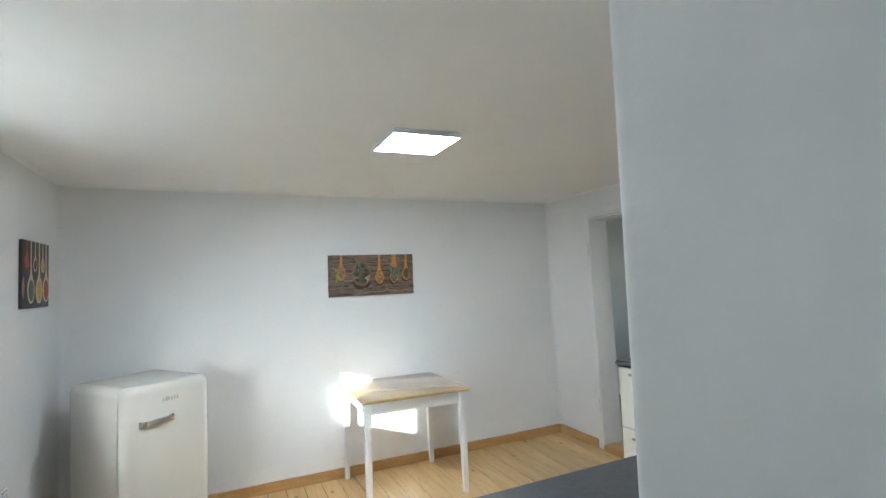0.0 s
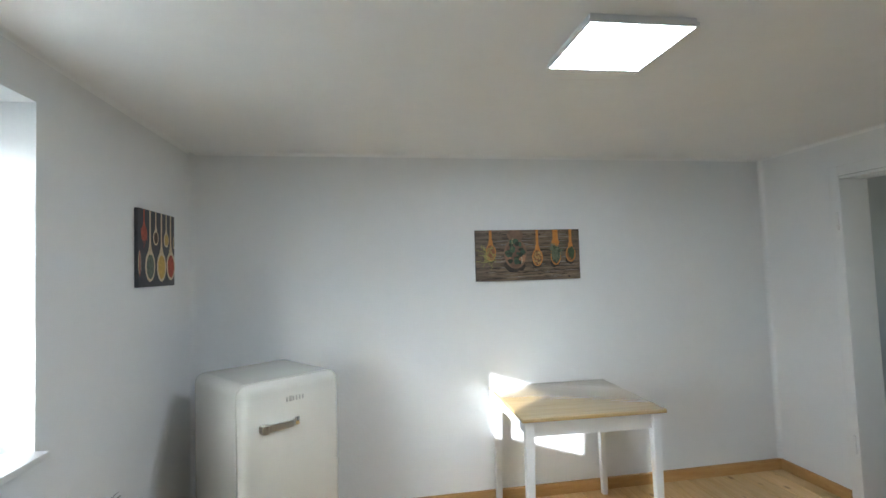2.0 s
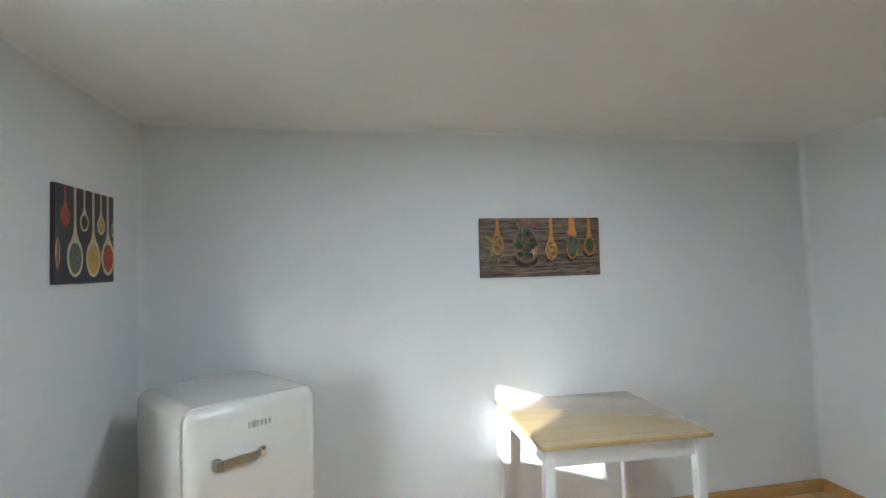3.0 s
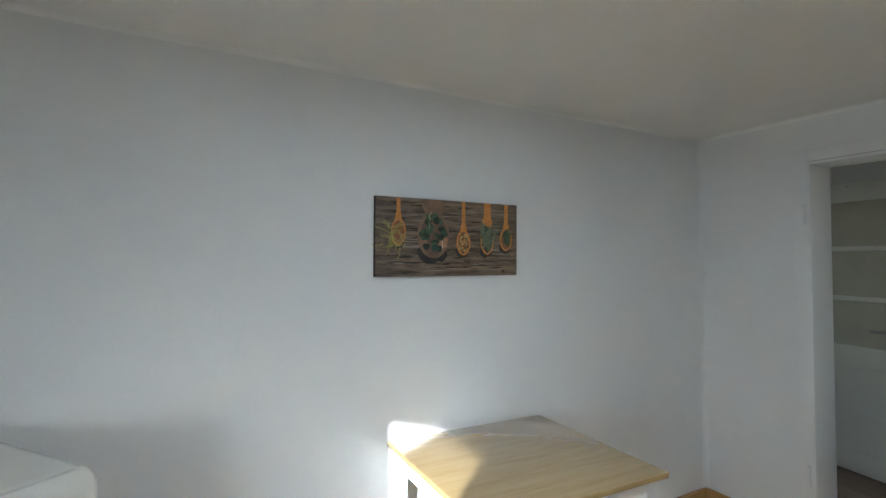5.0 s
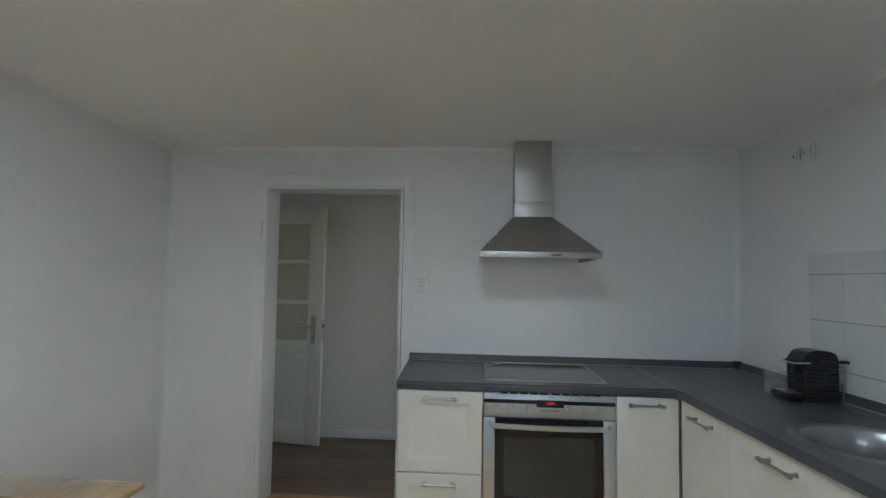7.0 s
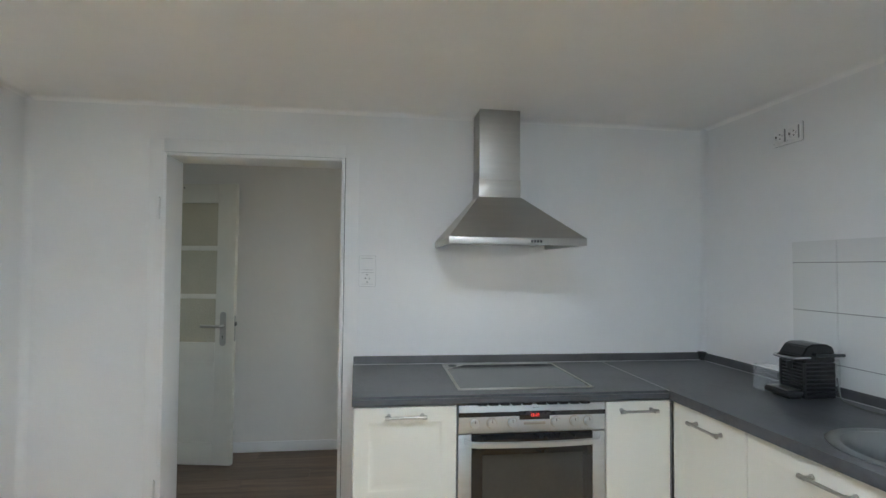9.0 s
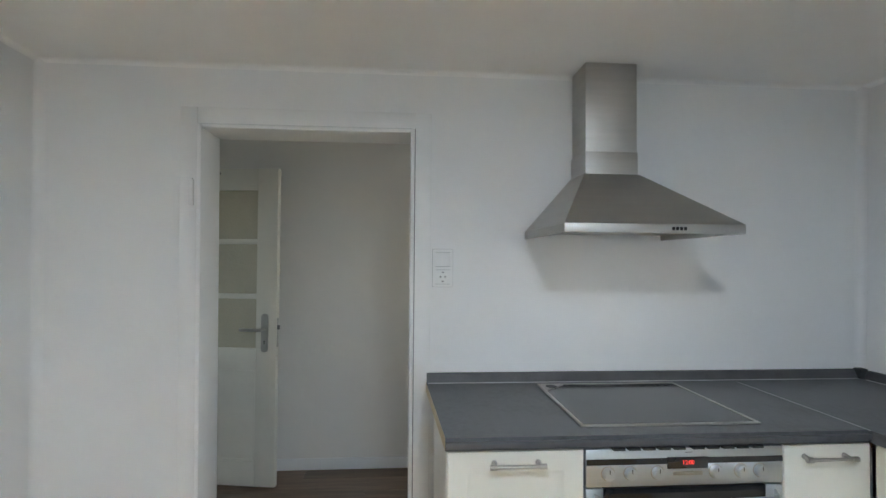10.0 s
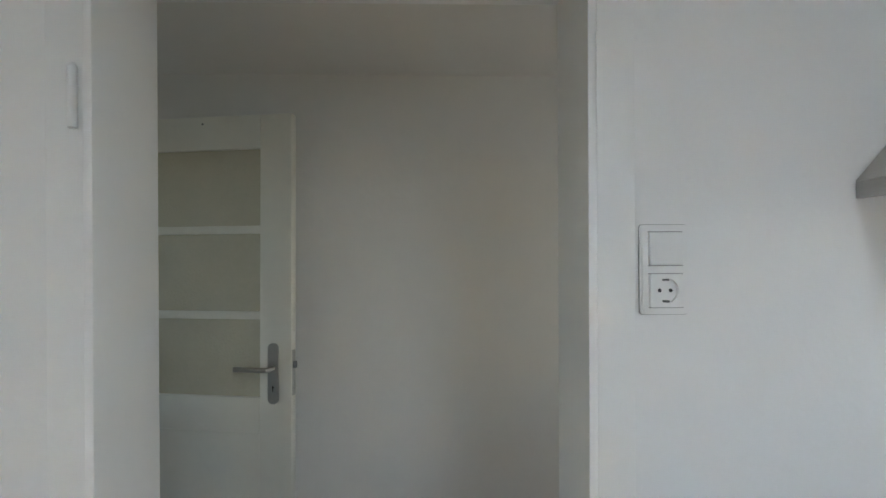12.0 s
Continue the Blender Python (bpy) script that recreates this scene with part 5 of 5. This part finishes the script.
    flat(p, "printed_bowl_glow", blob(92, 0.020, 0.030, 20, 0.2, -0.138, -0.008), mat("photo_brown_wood", (0.30, 0.15, 0.085), 0.5, vary=0.35, scale=22), mf, z2 - 0.0001)
    flat(p, "printed_highlight", [(-0.052, 0.012), (-0.047, 0.010), (-0.044, -0.040), (-0.052, -0.058), (-0.050, -0.030)], mat("photo_highlight", (0.62, 0.50, 0.36), 0.5, vary=0.2), mf, z2)
    bm = tube(bmesh.new(), [(-0.11 + 0.004, 0.075, 0), (-0.112, 0.095, 0), (-0.103, 0.108, 0)], 0.0022, 6)
    sprig(bm, rnd, -0.113, 0.035, 0.06, 1.6, 0.0, 0.004, 3)
    bmesh.ops.transform(bm, matrix=mf @ Matrix.Translation((0, 0, z2 + 0.002)), verts=bm.verts)
    part("printed_stem", bm, mat("photo_stem", (0.34, 0.33, 0.16), 0.6, vary=0.2), p)
    bms = {CORN: bmesh.new(), PEPPER: bmesh.new()}
    for k in range(70):
        a, q = rnd.uniform(0, 6.28), math.sqrt(rnd.random())
        x, y = 0.061 + 0.028 * q * math.cos(a), -0.020 + 0.046 * q * math.sin(a)
        prism(bms[CORN if rnd.random() < 0.55 else PEPPER], oval(0.0042, 0.0036, 7, x, y), 0.0006, mf @ Matrix.Translation((0, 0, z2 + 0.0001 * (k % 9))))
    for mt, b in bms.items():
        tagged(part("printed_seeds", b, mt, p), kind="stuff")
    bm = bmesh.new()
    flat(p, "printed_herb_heap", blob(77, 0.038, 0.072, 30, 0.35, 0.188, 0.006), greens[3], mf, z2)
    for k in range(15):
        sprig(bm, rnd, 0.188 + rnd.uniform(-0.035, 0.03), -0.060 + rnd.uniform(0, 0.035), rnd.uniform(0.07, 0.13), rnd.uniform(1.1, 2.1), 0, 0.020, 12)
    bmesh.ops.transform(bm, matrix=mf @ Matrix.Translation((0, 0, z2 + 0.0007)), verts=bm.verts)
    tagged(part("printed_rosemary", bm, mat("photo_rosemary", (0.155, 0.185, 0.115), 0.6, vary=0.4, scale=40), p), kind="stuff")
    flat(p, "printed_oregano", blob(31, 0.028, 0.048, 26, 0.4, 0.296, 0.010), HERB, mf, z2)
    bm = bmesh.new()
    for k in range(40):
        x, y = rnd.uniform(-W / 2 + 0.02, W / 2 - 0.02), rnd.uniform(-Hh / 2 + 0.02, -0.055)
        prism(bm, oval(rnd.uniform(0.0018, 0.0042), rnd.uniform(0.0018, 0.004), 7, x, y), 0.0003, mf @ Matrix.Translation((0, 0, 0.0011)))
    tagged(part("printed_peppercorns", bm, PEPPER, p), kind="stuff")


herb_picture()


def spice_picture():
    """Upright canvas print: pale spoons of spices on slate."""
    y0, y1, z0, z1, d = -0.755, -0.340, 1.435, 1.795, 0.018
    W, Hh = y1 - y0, z1 - z0
    m = on_west((y0 + y1) / 2, (z0 + z1) / 2)
    p = thing("spice_spoon_picture", m, "canvas print of pale spoons filled with coloured spices on slate", "picture")
    part("canvas", boxed(WX + 0.001, WX + d, y0, y1, z0, z1, 0.0015), SLATE, p)
    mf = m @ Matrix.Translation((0, 0, d))
    top, bot = Hh / 2, -Hh / 2
    big = [(-0.205, -0.070, PAPRIKA), (-0.085, -0.083, SAGE), (0.043, -0.085, CURRY), (0.157, -0.080, CHILI)]
    small = [(-0.148, 0.068, CHILI), (-0.022, 0.054, PEPPER), (0.102, 0.050, CORN), (0.198, 0.040, SAGE)]
    for i, (x, y, spice) in enumerate(big):
        w = 0.053 if i else 0.024
        b = 0.073
        cx = x if i else -W / 2 + 0.014
        pts = [(cx + u, y + v) for u, v in spoon_outline(w, b, top - y - 0.001, 0.0075, 0)] if i else oval(0.013, 0.055, 24, cx, y)
        s = flat(p, "printed_spoon", pts, SPOON_PALE, mf, 0.0002)
        flat(s, "printed_spice", blob(i + 3, w * 0.78 if i else 0.009, b * 0.82, 30, 0.08, cx, y - 0.002), spice, mf, 0.0009)
    for i, (x, y, spice) in enumerate(small):
        edge = i == 3
        pts = [(x + u, y + v) for u, v in spoon_outline(0.030, 0.036, top - y - 0.001, 0.0055, 0)] if not edge else oval(0.008, 0.03, 20, W / 2 - 0.009, y)
        s = flat(p, "printed_spoon", pts, SPOON_PALE if i else CHILI, mf, 0.0002)
        flat(s, "printed_spice", blob(i + 11, 0.023, 0.029, 24, 0.1, x, y) if not edge else oval(0.005, 0.022, 18, W / 2 - 0.008, y), spice, mf, 0.0009)
    bm = bmesh.new()
    rnd = random.Random(8)
    for k in range(26):
        x, y = -0.148 + rnd.uniform(-0.022, 0.022), 0.053 + rnd.uniform(-0.04, 0.035)
        sprig(bm, rnd, x, y, rnd.uniform(0.01, 0.03), rnd.uniform(0, 6.28), 0.0016, 0.004, 2)
    bmesh.ops.transform(bm, matrix=mf, verts=bm.verts)
    tagged(part("printed_chili", bm, CHILI, p), kind="stuff")


spice_picture()


# ---- window side ----
def radiator():
    x0, x1, y0, y1, z0, z1 = WX + 0.030, WX + 0.120, -2.55, -1.455, 0.22, 0.808
    r = thing("panel_radiator", pose((x0 + x1) / 2, (y0 + y1) / 2, 0), "white ribbed panel radiator with a slotted top under the window", "radiator")
    for x in (x0, x1 - 0.012):
        panel = part("panel", boxed(x, x + 0.012, y0, y1, z0, z1 - 0.012, 0.004), RADIATOR, r)
        if x > x0:
            n = int((y1 - y0) / 0.0335)
            for k in range(n):
                yy = y0 + 0.02 + k * 0.0335
                part("rib", boxed(x1 - 0.001, x1 + 0.006, yy, yy + 0.017, z0 + 0.05, z1 - 0.06, 0.003), RADIATOR, panel)
    part("side_cover", boxed(x0 + 0.004, x1 - 0.002, y1, y1 + 0.004, z0 + 0.01, z1, 0.001), RADIATOR, r)
    part("side_cover", boxed(x0 + 0.004, x1 - 0.002, y0 - 0.004, y0, z0 + 0.01, z1, 0.001), RADIATOR, r)
    # near-black core stands in for the shade seen through the grille
    part("inner", boxed(x0 + 0.014, x1 - 0.014, y0 + 0.01, y1 - 0.01, z0 + 0.02, z1 - 0.0125), SLOT_SHADE, r)
    for i in range(6):
        x = x0 + i * (x1 - x0 - 0.007) / 5
        part("grille_bar", boxed(x, x + 0.0055, y0, y1, z1 - 0.003, z1, 0.001), RADIATOR, r)
    n = 9
    for k in range(n + 1):
        yy = y0 + k * (y1 - y0 - 0.014) / n
        for i in range(5):
            x = x0 + i * (x1 - x0 - 0.007) / 5 + 0.007
            part("grille_slat", boxed(x, x + (x1 - x0 - 0.007) / 5 - 0.007, yy, yy + 0.014, z1 - 0.0035, z1 - 0.0005), RADIATOR, r)
    bm = rod(bmesh.new(), (x0 + 0.05, y1 + 0.004, 0.62), (x0 + 0.05, y1 + 0.03, 0.62), 0.010)
    rod(bm, (x0 + 0.05, y1 + 0.03, 0.62), (x0 + 0.05, y1 + 0.085, 0.62), 0.019, 20, 0.017)
    part("valve", bm, PLASTIC, r, "white thermostat valve")
    for y in (y0 + 0.1, y1 - 0.1):
        part("bracket", boxed(WX, x0 + 0.002, y - 0.015, y + 0.015, 0.3, 0.7), RADIATOR, r)


radiator()


def cube_shelf():
    """Tall open shelf, two cells wide and four high, in the corner beside the window."""
    x0, x1, y0, y1, h = WX + 0.022, WX + 0.385, -3.345, -2.590, 1.500
    s = thing("cube_shelf", pose((x0 + x1) / 2, (y0 + y1) / 2, 0), "white open cube shelf unit in the corner, empty", "shelf")
    t, q = 0.042, 0.018
    part("side", boxed(x0, x1, y0, y0 + t, 0, h - t, 0.0015), GLOSS_WHITE, s)
    part("side", boxed(x0, x1, y1 - t, y1, 0, h - t, 0.0015), GLOSS_WHITE, s)
    part("top", boxed(x0, x1, y0, y1, h - t, h, 0.0015), GLOSS_WHITE, s)
    part("bottom", boxed(x0, x1, y0 + t, y1 - t, 0, t, 0.0015), GLOSS_WHITE, s)
    ym = (y0 + y1) / 2
    part("divider", boxed(x0, x1 - 0.002, ym - q / 2, ym + q / 2, t, h - t, 0.001), GLOSS_WHITE, s)
    for k in range(1, 4):
        z = t + (h - 2 * t) * k / 4
        for a, b in ((y0 + t, ym - q / 2), (ym + q / 2, y1 - t)):
            part("shelf_board", boxed(x0, x1 - 0.003, a, b, z - q / 2, z + q / 2, 0.001), GLOSS_WHITE, s)


cube_shelf()


def recess_hook():
    h = thing("ceiling_hook", pose(WX - 0.045, WIN_N - 0.14, WIN_T), "small white screw hook under the window lintel", "hook")
    x, y, z = WX - 0.045, WIN_N - 0.14, WIN_T
    pts = [(x, y, z), (x, y, z - 0.012)] + [(x, y - 0.013 * math.sin(radians(a)), z - 0.026 + 0.014 * math.cos(radians(a))) for a in range(0, 260, 20)]
    part("hook_wire", tube(bmesh.new(), pts, 0.0022, 8), PLASTIC, h)
    part("screw_plate", rod(bmesh.new(), (x, y, z - 0.003), (x, y, z), 0.008, 14), PLASTIC, h)


recess_hook()


# ---- hall ----
def hall_door():
    """Old half-glazed door leaf, standing open in the hall. Own axes: x from the lock edge to the hinges, y away from the kitchen, z up."""
    a, b = Vector((1.150, -0.565, 0)), Vector((1.225, -0.120, 0))
    d = (b - a).normalized()
    ang = math.degrees(math.atan2(d.y, d.x))
    m = Matrix.Translation((a.x, a.y, HALL_Z + 0.012)) @ pose(0, 0, 0, 0, 0, ang)
    l = thing("hall_door", m, "old cream lacquered half-glazed door standing open in the hall", "door")
    W, H, T = 0.80, 1.945, 0.040
    st = 0.130
    y0, y1 = -T, 0.0

    def leaf_part(name, bm, material, parent, label="", local=True):
        bmesh.ops.transform(bm, matrix=Matrix.Diagonal((1, -1, 1, 1)), verts=bm.verts)
        return part(name, bm, material, parent, label, local=True)

    def bar(name, x0, x1, z0, z1, ya=y0, yb=y1):
        return leaf_part(name, boxed(x0, x1, ya, yb, z0, z1, 0.003), HALL_DOOR, l, local=True)
    zg0, zg1, zp0, zp1 = 0.838, 1.812, 0.150, 0.706
    bar("stile", 0, st, 0, H)
    bar("stile", W - st, W, 0, H)
    bar("top_rail", st, W - st, zg1, H)
    bar("middle_rail", st, W - st, zp1, zg0)
    bar("bottom_rail", st, W - st, 0, zp0)
    gh = (zg1 - zg0)
    bars = [zg0 + gh / 3 - 0.006, zg0 + 2 * gh / 3 + 0.006]
    for z in bars:
        bar("glazing_bar", st, W - st, z - 0.016, z + 0.016, y0 + 0.008, y1 - 0.008)
    lim = [zg0] + bars + [zg1]
    for i in range(3):
        leaf_part("pane", boxed(st, W - st, y0 + 0.017, y0 + 0.022, lim[i] + (0.016 if i else 0), lim[i + 1] - (0.016 if i < 2 else 0)), ORNAMENT_GLASS, l, "ornamental glass pane", local=True)
    leaf_part("panel", boxed(st, W - st, y0 + 0.014, y1 - 0.014, zp0, zp1), HALL_DOOR, l, local=True)
    bm = bmesh.new()
    for x0, x1, z0, z1 in ((st, W - st, zp1 - 0.012, zp1), (st, W - st, zp0, zp0 + 0.012), (st, st + 0.012, zp0 + 0.012, zp1 - 0.012), (W - st - 0.012, W - st, zp0 + 0.012, zp1 - 0.012)):
        box(bm, x0, x1, y0 + 0.006, y0 + 0.0145, z0, z1, 0.003)
    leaf_part("panel_bead", bm, HALL_DOOR, l, local=True)
    # lock side fittings, on the face towards the kitchen
    px, pz = 0.072, 0.935
    bm = prism(bmesh.new(), rounded(0.042, 0.235, 0.0205, 8, px, pz), 0.008, Matrix(((1, 0, 0, 0), (0, 0, -1, y0), (0, 1, 0, 0), (0, 0, 0, 1))))
    plate = leaf_part("handle_plate", bm, STEEL_SMOOTH, l, "long satin nickel handle plate", local=True)
    bm = tube(bmesh.new(), [(px, y0 - 0.006, pz + 0.022), (px, y0 - 0.040, pz + 0.022), (px + 0.008, y0 - 0.050, pz + 0.022), (px + 0.020, y0 - 0.052, pz + 0.022), (px + 0.135, y0 - 0.052, pz + 0.022)], 0.0095, 14)
    leaf_part("lever", bm, STEEL_SMOOTH, plate, local=True)
    bm = rod(bmesh.new(), (px, y0 - 0.0075, pz - 0.052), (px, y0 - 0.0085, pz - 0.052), 0.0045, 12)
    box(bm, px - 0.0018, px + 0.0018, y0 - 0.0085, y0 - 0.0075, pz - 0.068, pz - 0.052)
    leaf_part("keyhole", bm, BLACK, plate, local=True)
    for z in (pz + 0.104, pz - 0.104):
        leaf_part("screw", rod(bmesh.new(), (px, y0 - 0.0075, z), (px, y0 - 0.0092, z), 0.0035, 10), STEEL_SMOOTH, plate, local=True)
    leaf_part("latch", boxed(-0.013, 0.002, y0 + 0.010, y0 + 0.026, pz + 0.020, pz + 0.046, 0.002), GASKET, l, local=True)
    leaf_part("lock_plate", boxed(-0.0015, 0.001, y0 + 0.008, y1 - 0.008, pz - 0.085, pz + 0.09), STEEL_SMOOTH, l, local=True)
    leaf_part("screw_hole", rod(bmesh.new(), (0.375, y0 - 0.0008, H - 0.028), (0.375, y0 + 0.001, H - 0.028), 0.0045, 10), BLACK, l, local=True)


hall_door()


# ---- pieces of floors and splashback ----
def pine_planks():
    """Floor planks, each its own object, running towards the picture wall."""
    w = 0.128
    length = 0.07 - (BACK_Y - 1.5)
    bm = boxed(0, w - 0.0042, -length, 0, -0.02, 0.0)
    bmesh.ops.bevel(bm, geom=[e for e in bm.edges if all(v.co.z > -0.001 for v in e.verts)], offset=0.0012, segments=1, affect="EDGES")
    me = mesh_of("plank", bm, PINE)
    x = WX - 0.05
    rnd = random.Random(2)
    while x < EX + 0.06:
        ob = new("plank", me)
        ob.parent = floor
        ob.location = (x, 0.07, rnd.uniform(-0.0012, 0.0))
        x += w


pine_planks()


def hall_planks():
    w, l = 0.178, 1.20
    bm = boxed(0, w - 0.0016, 0, l - 0.0016, -0.006, 0.0)
    bmesh.ops.bevel(bm, geom=[e for e in bm.edges if all(v.co.z > -0.001 for v in e.verts)], offset=0.001, segments=1, affect="EDGES")
    me = mesh_of("plank", bm, HALL_FLOOR)
    x, k = WALL_T + 0.02, 0
    while x < HALL_X - 0.01:
        y = -3.1 - 0.41 * (k % 3)
        while y < 1.2:
            ob = new("plank", me)
            ob.parent = floor_hall
            ob.location = (x, y, HALL_Z)
            y += l
        x += w
        k += 1


hall_planks()


def splashback():
    t = 0.006
    bm = boxed(OPEN_E + 0.06, -0.565, 0, t - 0.0015, TOP + 0.03, 1.559)
    bmesh.ops.transform(bm, matrix=Matrix.Translation((0, sy(0), 0)) @ pose(0, 0, 0, 0, 0, SKEW_DEG), verts=bm.verts)
    part("grout_bed", bm, GROUT, wall_south)
    cols = [-0.567 - 0.2045 * k for k in range(9)]
    rows = [(TOP + 0.03, 1.0665), (1.0695, 1.2695), (1.2725, 1.4695), (1.4725, 1.560)]
    shared = {}
    for x in cols:
        for a, b in rows:
            w = 0.2025
            if x - w < OPEN_E + 0.06:
                w = x - (OPEN_E + 0.062)
            if w < 0.03:
                continue
            key = (round(w, 4), round(b - a, 4))
            if key not in shared:
                bm = boxed(-w, 0, 0, t + 0.002, 0, b - a)
                bmesh.ops.bevel(bm, geom=[e for e in bm.edges if all(v.co.y > t for v in e.verts)], offset=0.0015, segments=2, affect="EDGES")
                shared[key] = mesh_of("tile", bm, TILE)
            ob = new("tile", shared[key])
            ob.parent = wall_south
            ob.location, ob.rotation_euler = (x, sy(x), a), (0, 0, radians(SKEW_DEG))


splashback()
